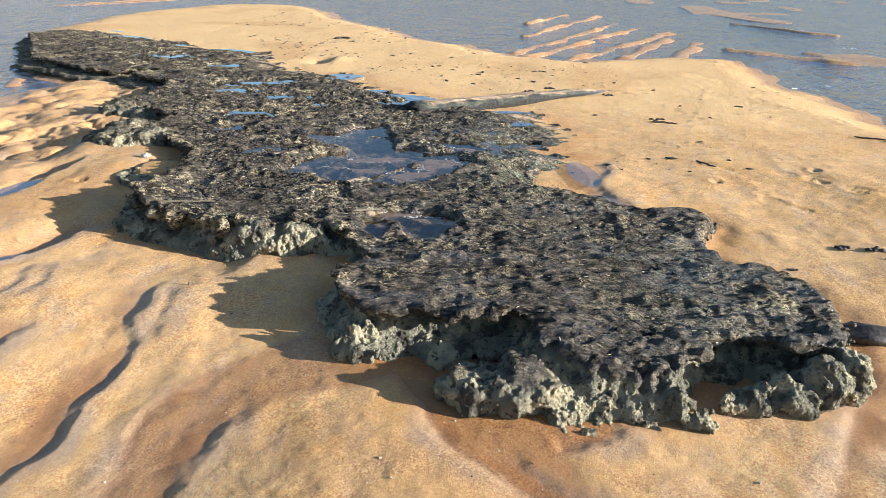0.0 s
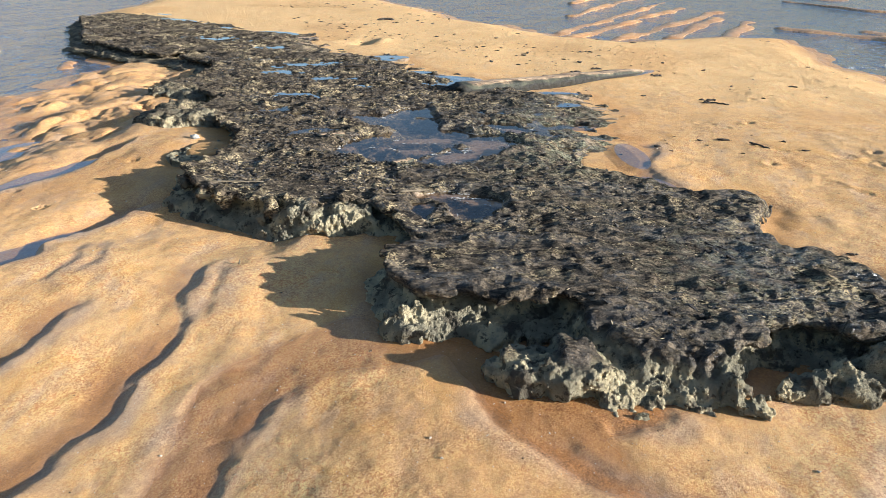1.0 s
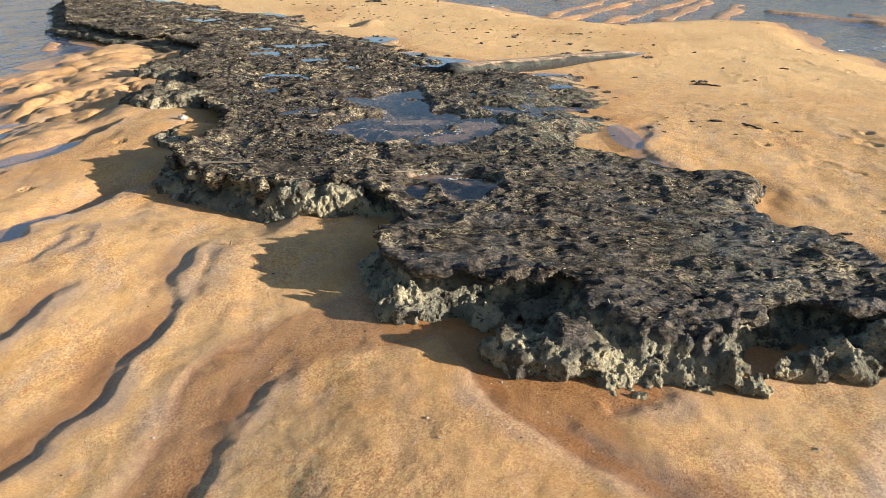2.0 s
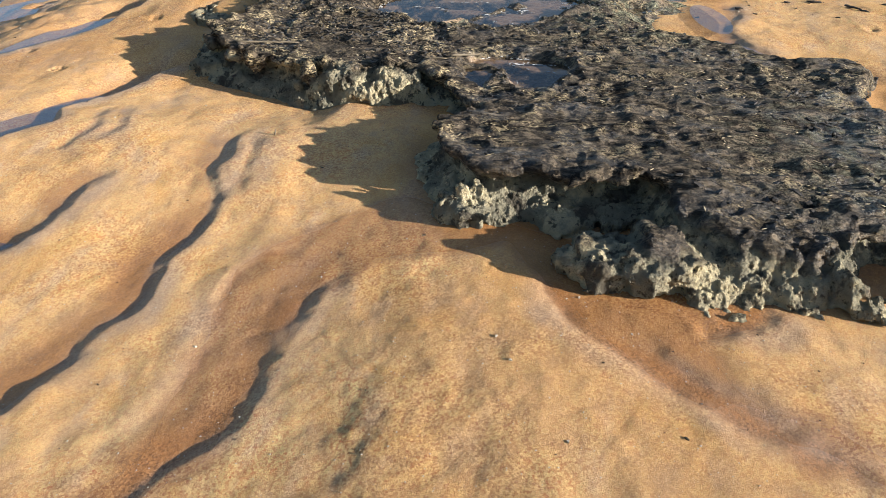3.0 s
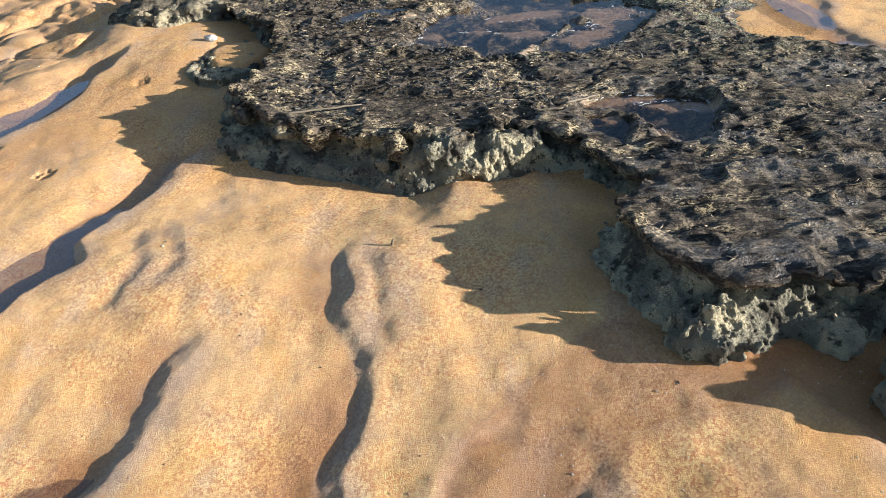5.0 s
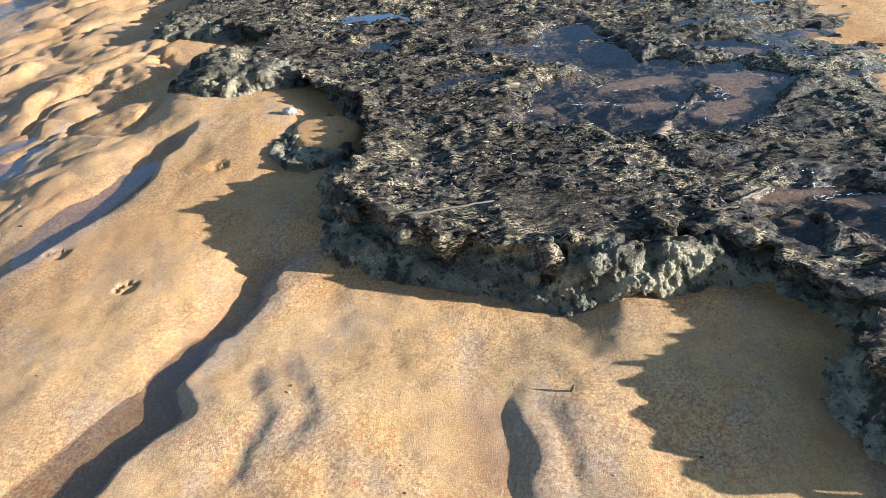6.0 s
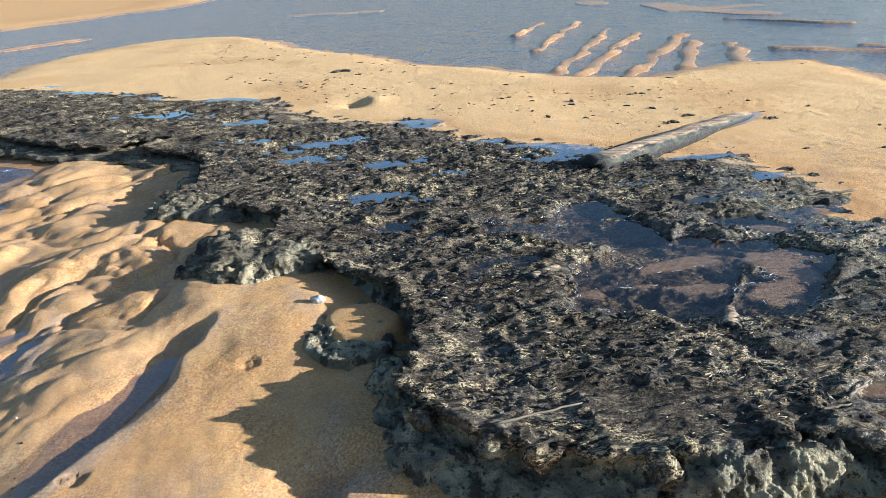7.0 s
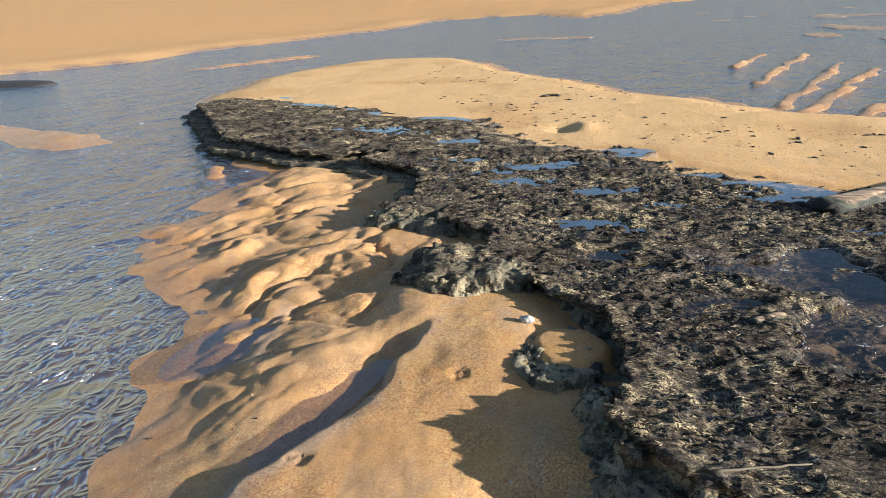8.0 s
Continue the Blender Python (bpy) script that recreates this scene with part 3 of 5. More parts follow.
    wild = smooth(0.35, 0.6, vnoise(x * 1.0 + y * 0.35, y * 0.8 - x * 0.3, seed=99)) * smooth(2.2, 3.6, x) * smooth(8.5, 10, y) * smooth(40, 25, y)
    wild = np.maximum(wild, smooth(0.4, 0.6, vnoise(x * 1.0, y * 0.55, seed=98)) * smooth(1.0, 2.0, x) * smooth(15, 17, y) * smooth(45, 30, y))
    bars = np.maximum(bars, 0.70 * wild)
    h = np.where(land > -0.2, np.maximum(h, wl - 0.055 + 0.090 * bars), h)
    if not parts:
        return h
    wet = np.clip(0.85 * smooth(0.45, 0.9, floor), 0, 1)
    wet = np.maximum(wet, smooth(wl + 0.06, wl + 0.015, h) * smooth(-1.0, -0.2, land))
    wet = np.maximum(wet, 0.4 * smooth(2.5, 0.0, far) * smooth(-0.5, 0.5, far))
    wet = np.maximum(wet, 0.75 * np.exp(-((pd - 0.03) / 0.10) ** 2) * smooth(3.0, 2.7, y))
    wet = np.maximum(wet, 0.42 * smooth(-1.9, -2.7, x) * smooth(8.0, 6.5, y) * smooth(1.5, 2.5, y))
    fan = np.zeros_like(x)
    close = (np.abs(x) < 1.3) & (y > 0.9) & (y < 2.8)
    fan[close] = smooth(0.03, -0.03, to_area(x[close], y[close], WET_FAN) + 0.03 * fbm(x[close] * 6, y[close] * 6, 2, 73))
    wet = np.maximum(wet, 0.9 * fan)
    rust = rust + 0.3 * fan
    rust = np.clip(rust + 0.7 * smooth(0.5, 0.95, floor) * smooth(2.6, 2.2, y) + 0.5 * np.exp(-((pd - 0.04) / 0.09) ** 2) * smooth(-2.6, -1.2, x), 0, 1)
    rust = np.maximum(rust, 0.3 * smooth(-0.1, 0.3, land) * smooth(-2.0, -3.0, x) * smooth(9, 6, y))
    rust = np.maximum(rust, 0.5 * f)
    wet = np.where((land > 0.1) & (h < wl), np.minimum(wet, 0.2), wet)
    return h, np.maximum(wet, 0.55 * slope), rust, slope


def grid_mesh(name, xs, ys, z, keep=None):
    """A sheet over grid lines, from whole arrays."""
    nx, ny = len(xs), len(ys)
    X, Y = np.meshgrid(xs, ys, indexing="ij")
    idx = np.arange(nx * ny).reshape(nx, ny)
    quads = np.stack([idx[:-1, :-1], idx[1:, :-1], idx[1:, 1:], idx[:-1, 1:]], -1).reshape(-1, 4)
    co = np.stack([X, Y, z], -1).reshape(-1, 3)
    if keep is not None:
        quads = quads[keep.reshape(-1)]
        used, inv = np.unique(quads, return_inverse=True)
        co, quads = co[used], inv.reshape(-1, 4)
    return raw_mesh(name, co, quads)


def raw_mesh(name, co, quads):
    me = bpy.data.meshes.new(name)
    me.vertices.add(len(co))
    me.vertices.foreach_set("co", np.ascontiguousarray(co, np.float32).ravel())
    me.loops.add(quads.size)
    me.loops.foreach_set("vertex_index", np.ascontiguousarray(quads, np.int32).ravel())
    me.polygons.add(len(quads))
    me.polygons.foreach_set("loop_start", np.arange(0, quads.size, quads.shape[1], dtype=np.int32))
    me.polygons.foreach_set("use_smooth", np.ones(len(quads), bool))
    me.update(calc_edges=True)
    me.validate()
    return me


def paint(me, name, values):
    me.attributes.new(name, "FLOAT", "POINT").data.foreach_set("value", np.ascontiguousarray(values, np.float32).ravel())


def subdivide(co, quads, attrs, pick):
    """Each picked quad becomes four; the attributes (a column each) follow."""
    n = len(co)
    e = np.sort(np.stack([quads[pick], np.roll(quads[pick], -1, 1)], -1).reshape(-1, 2), 1)
    key, inv = np.unique(e[:, 0].astype(np.int64) * n + e[:, 1], return_inverse=True)
    a, b = key // n, key % n
    q = quads[pick]
    mid = n + inv.reshape(-1, 4)
    hub = n + len(key) + np.arange(len(q))
    new_co = np.concatenate([co, 0.5 * (co[a] + co[b]), co[q].mean(1)])
    new_at = np.concatenate([attrs, 0.5 * (attrs[a] + attrs[b]), attrs[q].mean(1)])
    small = np.stack([np.stack([q[:, k], mid[:, k], hub, mid[:, k - 1]], -1) for k in range(4)], 1).reshape(-1, 4)
    return new_co, np.concatenate([quads[~pick], small]), new_at


def normals_of(co, quads):
    c = co[quads]
    f = np.cross(c[:, 2] - c[:, 0], c[:, 3] - c[:, 1])
    nrm = np.zeros_like(co)
    for k in range(4):
        for ax in range(3):
            nrm[:, ax] += np.bincount(quads[:, k], f[:, ax], len(co))
    return nrm / np.maximum(np.linalg.norm(nrm, axis=1), 1e-12)[:, None]


# ---- the ground: one sheet of sand to the horizon ----
gx = np.r_[growing(-9.0, -0.07, -500, 1.13)[::-1], steps((-9.0, -4.8, 0.06), (-4.8, 2.7, 0.024), (2.7, 6.0, 0.05)), growing(6.0, 0.05, 500, 1.13)]
gy = np.r_[growing(-2.0, -0.09, -300, 1.15)[::-1], steps((-2.0, 0.9, 0.09), (0.9, 6.6, 0.024), (6.6, 10.0, 0.04), (10.0, 18.0, 0.07)), growing(18.0, 0.07, 700, 1.07)]
GX, GY = np.meshgrid(gx, gy, indexing="ij")
gid = np.arange(GX.size).reshape(GX.shape)
gq = np.stack([gid[:-1, :-1], gid[1:, :-1], gid[1:, 1:], gid[:-1, 1:]], -1).reshape(-1, 4)
gco = np.stack([GX, GY], -1).reshape(-1, 2)
none = np.zeros((len(gco), 1))
mid = gco[gq].mean(1)
gco, gq, none = subdivide(gco, gq, none, (mid[:, 0] > -3.4) & (mid[:, 0] < 2.2) & (mid[:, 1] > 1.0) & (mid[:, 1] < 5.4) & (to_area(mid[:, 0], mid[:, 1], PEAT_EDGE) > -0.15))
mid = gco[gq].mean(1)
gco, gq, none = subdivide(gco, gq, none, (mid[:, 0] > -2.5) & (mid[:, 0] < 1.1) & (mid[:, 1] > 1.2) & (mid[:, 1] < 3.6) & (to_area(mid[:, 0], mid[:, 1], PEAT_EDGE) > -0.08))
x, y = gco[:, 0], gco[:, 1]
gz, gwet, grust, gslope = ground_height(x, y, True)
near = smooth(-3.8, -3.2, x) * smooth(2.6, 2.0, x) * smooth(0.8, 1.1, y) * smooth(6.0, 5.0, y)
coarse = near * (0.4 + 0.6 * smooth(-0.25, 0.5, fbm(x * 2.1, y * 2.1, 3, 111))) * (1 - 0.7 * gwet)
gz = gz + coarse * (0.00035 * vnoise(x * 38, y * 38, seed=112) + 0.00055 * vnoise(x * 90, y * 90, seed=113))
gco = np.column_stack([gco, gz])
me = raw_mesh("ground", gco, gq)
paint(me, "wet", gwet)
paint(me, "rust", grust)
# furrow sides: silt, with the slope's shade put into the same grey
paint(me, "silt", gslope)
paint(me, "dry", smooth(5.0, 8.0, y + 0.4 * x + 0.6 * fbm(x * 0.9, y * 0.9, 3, 115)) * (1 - gwet))
me.materials.append(SAND)
tagged(new("ground", me), "rippled orange beach sand with wet furrows", "sand", kind="structure")

# ---- the stream and the flats under water ----
sx = np.r_[growing(-9.0, -0.1, -120, 1.12)[::-1], steps((-9.0, 6.0, 0.08)), growing(6.0, 0.08, 120, 1.12)]
sy = np.r_[growing(0.5, -0.08, -85, 1.12)[::-1], steps((0.5, 18.0, 0.08)), growing(18.0, 0.08, 200, 1.08)]
SX, SY = np.meshgrid(sx, sy, indexing="ij")
sland = to_area(SX, SY, BANK)
sfar = to_area(SX, SY, FAR_BANK)
wet_here = (sland > -0.45) & (sfar > -2.0)
keep = wet_here[:-1, :-1] | wet_here[1:, 1:] | wet_here[1:, :-1] | wet_here[:-1, 1:]
me = grid_mesh("stream", sx, sy, water_height(SX, SY), keep)
me.materials.append(STREAM)
tagged(new("water", me), "shallow rippled stream water running over sand", "water", kind="structure")


# ---- the peat bed ----
def surface_net(xs, ys, zs, F):
    """Mesh of F = 0 (minus inside) over grid lines."""
    ins = F < 0
    nx, ny, nz = F.shape
    cnt = np.zeros((nx - 1, ny - 1, nz - 1), np.int8)
    for a in (0, 1):
        for b in (0, 1):
            for c in (0, 1):
                cnt += ins[a:nx - 1 + a, b:ny - 1 + b, c:nz - 1 + c]
    act = (cnt > 0) & (cnt < 8)
    I, J, K = np.nonzero(act)
    ident = np.full(act.shape, -1, np.int64)
    ident[I, J, K] = np.arange(len(I))
    total, num = np.zeros((len(I), 3)), np.zeros(len(I))
    corners = [(a, b, c) for a in (0, 1) for b in (0, 1) for c in (0, 1)]
    val = {q: F[I + q[0], J + q[1], K + q[2]] for q in corners}
    place = {q: np.stack([xs[I + q[0]], ys[J + q[1]], zs[K + q[2]]], -1) for q in corners}
    for p in corners:
        for ax in range(3):
            if p[ax]:
                continue
            q = tuple(1 if n == ax else p[n] for n in range(3))
            m = (val[p] < 0) != (val[q] < 0)
            s = np.where(m, val[p] / np.where(m, val[p] - val[q], 1), 0)[:, None]
            total += np.where(m[:, None], place[p] + s * (place[q] - place[p]), 0)
            num += m
    co = total / num[:, None]
    quads = []
    for ax in range(3):
        lo, hi = [slice(1, -1)] * 3, [slice(1, -1)] * 3
        lo[ax], hi[ax] = slice(0, -1), slice(1, None)
        a, b = ins[tuple(lo)], ins[tuple(hi)]
        p = np.stack(np.nonzero(a != b), -1)
        u, v = (ax + 1) % 3, (ax + 2) % 3
        for n in range(3):
            if n != ax:
                p[:, n] += 1
        flip = a[a != b]
        ids = []
        for du, dv in ((-1, -1), (0, -1), (0, 0), (-1, 0)):
            q = p.copy()
            q[:, u] += du
            q[:, v] += dv
            ids.append(ident[q[:, 0], q[:, 1], q[:, 2]])
        qd = np.stack(ids, -1)
        qd[~flip] = qd[~flip][:, ::-1]
        quads.append(qd)
    quads = np.concatenate(quads)
    return co, quads[(quads >= 0).all(1)]


px = steps((-7.0, -3.0, 0.03), (-3.0, 1.5, 0.0115))
py = steps((1.95, 5.2, 0.0115), (5.2, 7.0, 0.016), (7.0, 11.7, 0.03))
pz = np.arange(-0.20, 0.13, 0.0110)
PX, PY = np.meshgrid(px, py, indexing="ij")
edge = peat_distance(PX, PY)
back = np.minimum(to_line(PX, PY, PEAT_RIGHT)[0], to_line(PX, PY, PEAT_BACK)[0])
back_zone = smooth(0.07 + 0.43 * smooth(3.75, 4.4, PY), 0.0, back + (0.02 + 0.08 * smooth(3.75, 4.4, PY)) * vnoise(PX * 3.5, PY * 4.5, seed=14))
back_level = sand_base(PX, PY) - 0.006 + 0.016 * fbm(PX * 4.5, PY * 6.5, 3, 16)


def peat_top(x, y):
    t = 0.078 - 0.035 * smooth(4.9, 7.0, y) + 0.018 * smooth(7.0, 8.5, y) * smooth(-2.5, -4.0, x)
    t = t - 0.025 * smooth(0.1, 0.9, x) * smooth(4.5, 3.4, y)
    t = t - 0.03 * np.exp(-((x + 0.40) / 0.16) ** 2 - ((y - 3.15) / 0.12) ** 2) + 0.018 * np.exp(-((x + 1.62) / 0.2) ** 2 - ((y - 3.66) / 0.25) ** 2)
    t = t - 0.05 * smooth(-2.25, -2.5, x) * smooth(5.3, 4.9, y) - 0.035 * smooth(2.55, 2.25, y)
    t = t - 0.022 * np.exp(-((x - 0.25) / 0.32) ** 2 - ((y - 4.75) / 0.45) ** 2)
    a, b = 0.99 * x + 0.14 * y, -0.14 * x + 0.99 * y
    a, b = a + 0.05 * fbm(x * 4, y * 4, 2, 12), b + 0.03 * fbm(x * 5, y * 5, 2, 13)
    t = t + 0.007 * fbm(a * 2.5, b * 3.5, 3, 11) + 0.0030 * fbm(a * 26, b * 34, 2, 19)
    flake = 1 - np.abs(vnoise(a * 5.5, b * 10.5, seed=15))
    chip = 1 - np.abs(vnoise(a * 12, b * 21, seed=16))
    t = t + 0.014 * (flake ** 3 - 0.45) + 0.012 * (chip ** 3 - 0.45) * (0.4 + 0.6 * flake)
    t = t - 0.010 * smooth(0.3, 0.9, vnoise(a * 3.5, b * 12, seed=17)) - 0.003 * smooth(0.45, 0.75, vnoise(a * 19, b * 30, seed=18))
    return t


def pool_fields(x, y):
    w = 0.03 * vnoise(x * 9, y * 12, seed=21) + 0.014 * vnoise(x * 26, y * 34, seed=22)
    big = np.minimum(to_area(x, y, BIG_POOL), to_area(x, y, UPPER_POOL)) + w
    hole = to_area(x, y, HOLE_POOL) + 0.4 * w
    return big, hole


top = peat_top(PX, PY)
big, hole = pool_fields(PX, PY)
carve = smooth(0.055, -0.04, big)
top = top * (1 - carve) + (0.020 + 0.010 * fbm(PX * 6, PY * 6, 2, 25)) * carve
carve2 = smooth(0.015, -0.035, hole)
top = top * (1 - carve2) + (0.030 + 0.012 * fbm(PX * 11, PY * 11, 2, 26)) * carve2
ridge = np.exp(-(to_line(PX, PY, [(-0.62, 3.98), (-0.55, 4.10), (-0.47, 4.22), (-0.42, 4.30)])[0] / 0.022) ** 2)
isle = np.exp(-((PX + 0.36) / 0.075) ** 2 - ((PY - 4.37) / 0.04) ** 2) + 0.9 * np.exp(-((PX + 0.72) / 0.07) ** 2 - ((PY - 5.02) / 0.03) ** 2) + ridge
isle = isle + 0.6 * np.exp(-((PX + 0.98) / 0.09) ** 2 - ((PY - 5.0) / 0.03) ** 2) * (1 + 0.5 * vnoise(PX * 20, PY * 20, seed=64))
top = top + 0.040 * np.minimum(isle, 1.1) * carve
top = top + 0.028 * carve2 * np.exp(-(to_line(PX, PY, [(-0.46, 3.45), (-0.37, 3.46), (-0.31, 3.39), (-0.31, 3.26)])[0] / 0.025) ** 2)
SILT = [(-0.60, 4.46, 0.17, 0.05, 12), (-0.62, 4.25, 0.10, 0.035, -5), (-0.22, 4.47, 0.11, 0.07, -15), (-0.22, 4.33, 0.07, 0.09, 0), (-0.34, 4.15, 0.11, 0.07, 15),
        (-1.0, 4.27, 0.04, 0.05, 0), (-0.80, 4.30, 0.06, 0.02, 0), (-0.33, 3.54, 0.11, 0.025, 8), (-0.13, 3.47, 0.09, 0.03, -8), (-0.26, 3.30, 0.04, 0.03, 0), (-0.38, 3.40, 0.05, 0.02, 0),
        (-0.10, 4.78, 0.09, 0.04, -20), (0.30, 5.08, 0.07, 0.03, 0)]
silt_field, silt_dome = np.zeros_like(PX), np.zeros_like(PX)
for e in SILT:
    m = (np.abs(PX - e[0]) < 0.5) & (np.abs(PY - e[1]) < 0.4)
    r = ellipse(PX[m], PY[m], e) + 0.45 * vnoise(PX[m] * 5, PY[m] * 8, seed=29) + 0.35 * fbm(PX[m] * 24, PY[m] * 36, 3, 30)
    silt_field[m] = np.maximum(silt_field[m], smooth(1.08, 0.92, r))
    silt_dome[m] = np.maximum(silt_dome[m], smooth(2.0, 0.95, r))
silt_field = silt_field * np.maximum(carve, carve2)
shoal = np.where(hole < 0.05, HOLE_LEVEL, POOL_LEVEL) - 0.0006
silt_dome = silt_dome * np.maximum(carve, carve2)
top = np.where(silt_dome > 0, np.maximum(top, top + (shoal - top) * silt_dome), top)
top = top + (back_level - top) * back_zone
puddle_level = []
for e in PEAT_PUDDLES:
    r = ellipse(PX, PY, e) + 0.6 * vnoise(PX * 4, PY * 9, seed=27) + 0.6 * vnoise(PX * 8, PY * 26, seed=44)
    inside = r < 1.3
    lev = float(np.median(top[inside])) - 0.009
    puddle_level.append(lev)
    m = smooth(1.15, 0.6, r)
    top = top - 0.019 * m + 0.016 * m * vnoise(PX * 11, PY * 36, seed=47)
rim = smooth(-0.09, -0.03, edge) * (1 - back_zone)
level = 0.080 - 0.035 * smooth(4.9, 7.0, PY) + 0.018 * smooth(7.0, 8.5, PY) * smooth(-2.5, -4.0, PX) - 0.025 * smooth(0.1, 0.9, PX) * smooth(4.5, 3.4, PY) - 0.035 * smooth(2.55, 2.25, PY)
level = level - 0.03 * np.exp(-((PX + 0.40) / 0.16) ** 2 - ((PY - 3.15) / 0.12) ** 2) + 0.018 * np.exp(-((PX + 1.62) / 0.2) ** 2 - ((PY - 3.66) / 0.25) ** 2)
level = level - 0.05 * smooth(-2.25, -2.5, PX) * smooth(5.3, 4.9, PY)
top = top + rim * (level + 0.006 + 0.006 * vnoise(PX * 5, PY * 5, seed=23) + 0.55 * (top - level) - top)
depth = top[:, :, None] - pz[None, None, :]
block = smooth(2.70, 2.45, PY) * smooth(0.22, 0.34, PX) * smooth(0.84, 0.72, PX)
q = np.clip(depth / (0.2 - 0.05 * block)[:, :, None], 0, 1)
east = smooth(2.75, 2.55, PY) * smooth(-0.35, -0.1, PX)
flare = 0.09 * (1 - 0.5 * east * (1 - block)) + 0.05 * block + 0.05 * smooth(-1.4, -1.7, PX) * smooth(4.6, 4.2, PY)
under = (0.055 + 0.03 * vnoise(PX * 3.1, PY * 3.1, seed=35)) * (1 - 0.75 * block) + 0.02 * east * (1 - block)
bulge = np.exp(-((PX + 0.82) / 0.16) ** 2 - ((PY - 3.30) / 0.3) ** 2)
under, flare = under * (1 - bulge), flare * (1 + 0.5 * bulge)
wall = -under[:, :, None] * np.sin(np.pi * np.clip((q - 0.10) / 0.55, 0, 1)) + flare[:, :, None] * (smooth(0.25, 1.0, q) * (1 - block[:, :, None]) + q ** 1.3 * block[:, :, None])
strata = smooth(6.0, 7.2, PY) * smooth(-2.4, -3.0, PX)
wall = wall + strata[:, :, None] * (0.05 * np.sign(np.sin(depth * 85)) * smooth(0.02, 0.05, depth) + 0.10 * smooth(0.06, 0.07, depth + 0.02 * vnoise(PX * 2, PY * 2, seed=13)[:, :, None]))
d = edge[:, :, None] - wall
F = np.maximum(-depth, 0.85 * d).astype(np.float32)
near = (np.abs(F) < 0.075) & (d > -0.10)
I, J, K = np.nonzero(near)
X, Y, Z = px[I], py[J], pz[K]
amp = 0.8 + 0.3 * smooth(3.0, 2.7, Y) * smooth(-0.2, 0.1, X)
n3 = 0.016 * vnoise(X * 13, Y * 13, Z * 9, 36) + 0.012 * vnoise(X * 25, Y * 25, Z * 18, 46)
n3 = n3 + 0.009 * vnoise(X * 47, Y * 47, Z * 34, 37) + 0.006 * vnoise(X * 75, Y * 75, Z * 60, 38)
ribs = smooth(2.75, 2.5, Y) * smooth(-0.15, 0.1, X)
n3 = n3 + ribs * (0.026 * vnoise(X * 6, Y * 6, Z * 5, 48) + 0.024 * (np.abs(vnoise(X * 11, Y * 9, Z * 8, 49)) - 0.3) + 0.012 * vnoise(X * 30, Y * 30, Z * 26, 50) + 0.010 * vnoise(X * 56, Y * 56, Z * 52, 56))
F[I, J, K] += (n3 * amp * smooth(-0.10, 0.0, d[near])).astype(np.float32)
# the small clay lobe beside the bed
lob = (np.hypot((PX + 1.87) / 0.17, (PY - 4.20) / 0.20) + 0.13 * fbm(PX * 9, PY * 9, 2, 34))[:, :, None]
zz = pz[None, None, :]
lobe = np.maximum(zz - 0.018, (lob - 1.0 - 0.25 * smooth(0.0, -0.15, zz)) * 0.15) + 0.009 * fbm(PX * 14, PY * 14, 2, 39)[:, :, None] - 0.014 * (np.abs(vnoise(PX * 28, PY * 28, seed=43)) - 0.3)[:, :, None]
F = np.minimum(F, lobe.astype(np.float32))
knob = (np.sqrt(((PX + 0.28) / 0.10)[:, :, None] ** 2 + ((PY - 2.49) / 0.075)[:, :, None] ** 2 + ((zz + 0.085) / 0.085) ** 2) - 1) * 0.07
knob = knob + 0.024 * fbm(PX * 20, PY * 20, 2, 40)[:, :, None] + 0.015 * vnoise(zz * 30, PX[:, :, None] * 20, seed=45)
F = np.minimum(F, knob.astype(np.float32))
# clay standing out at the foot, and dark clods at the lip: centre, half sizes
CLAY_LUMPS = [(-0.84, 3.255, -0.03, 0.23, 0.065, 0.105), (-0.70, 3.285, 0.0, 0.12, 0.06, 0.07), (-2.36, 4.84, -0.01, 0.26, 0.18, 0.115), (-2.18, 4.86, 0.0, 0.18, 0.15, 0.100),
              (-2.56, 4.80, -0.04, 0.08, 0.08, 0.06), (-2.82, 5.80, -0.02, 0.21, 0.18, 0.09), (-2.62, 5.68, -0.025, 0.18, 0.12, 0.08), (-2.40, 5.08, 0.0, 0.20, 0.16, 0.100),
              (-1.72, 3.90, -0.06, 0.07, 0.20, 0.08), (-1.60, 3.52, -0.07, 0.12, 0.07, 0.07), (-2.95, 6.35, -0.06, 0.10, 0.2, 0.08),
              (0.13, 2.27, -0.075, 0.12, 0.11, 0.080), (0.27, 2.27, -0.055, 0.13, 0.12, 0.085), (0.735, 2.31, -0.06, 0.045, 0.11, 0.060), (0.80, 2.205, -0.095, 0.05, 0.035, 0.028),
              (0.95, 2.31, -0.085, 0.08, 0.05, 0.045), (1.08, 2.33, -0.070, 0.10, 0.06, 0.062), (1.20, 2.36, -0.045, 0.10, 0.075, 0.088), (1.29, 2.42, -0.035, 0.06, 0.09, 0.085)]
LIP_CLODS = [(-1.34, 3.385, 0.035, 0.045, 0.035, 0.045), (-1.06, 3.265, 0.032, 0.035, 0.030, 0.045), (-1.63, 3.60, 0.05, 0.04, 0.035, 0.035), (-1.47, 3.44, 0.045, 0.05, 0.03, 0.03)]
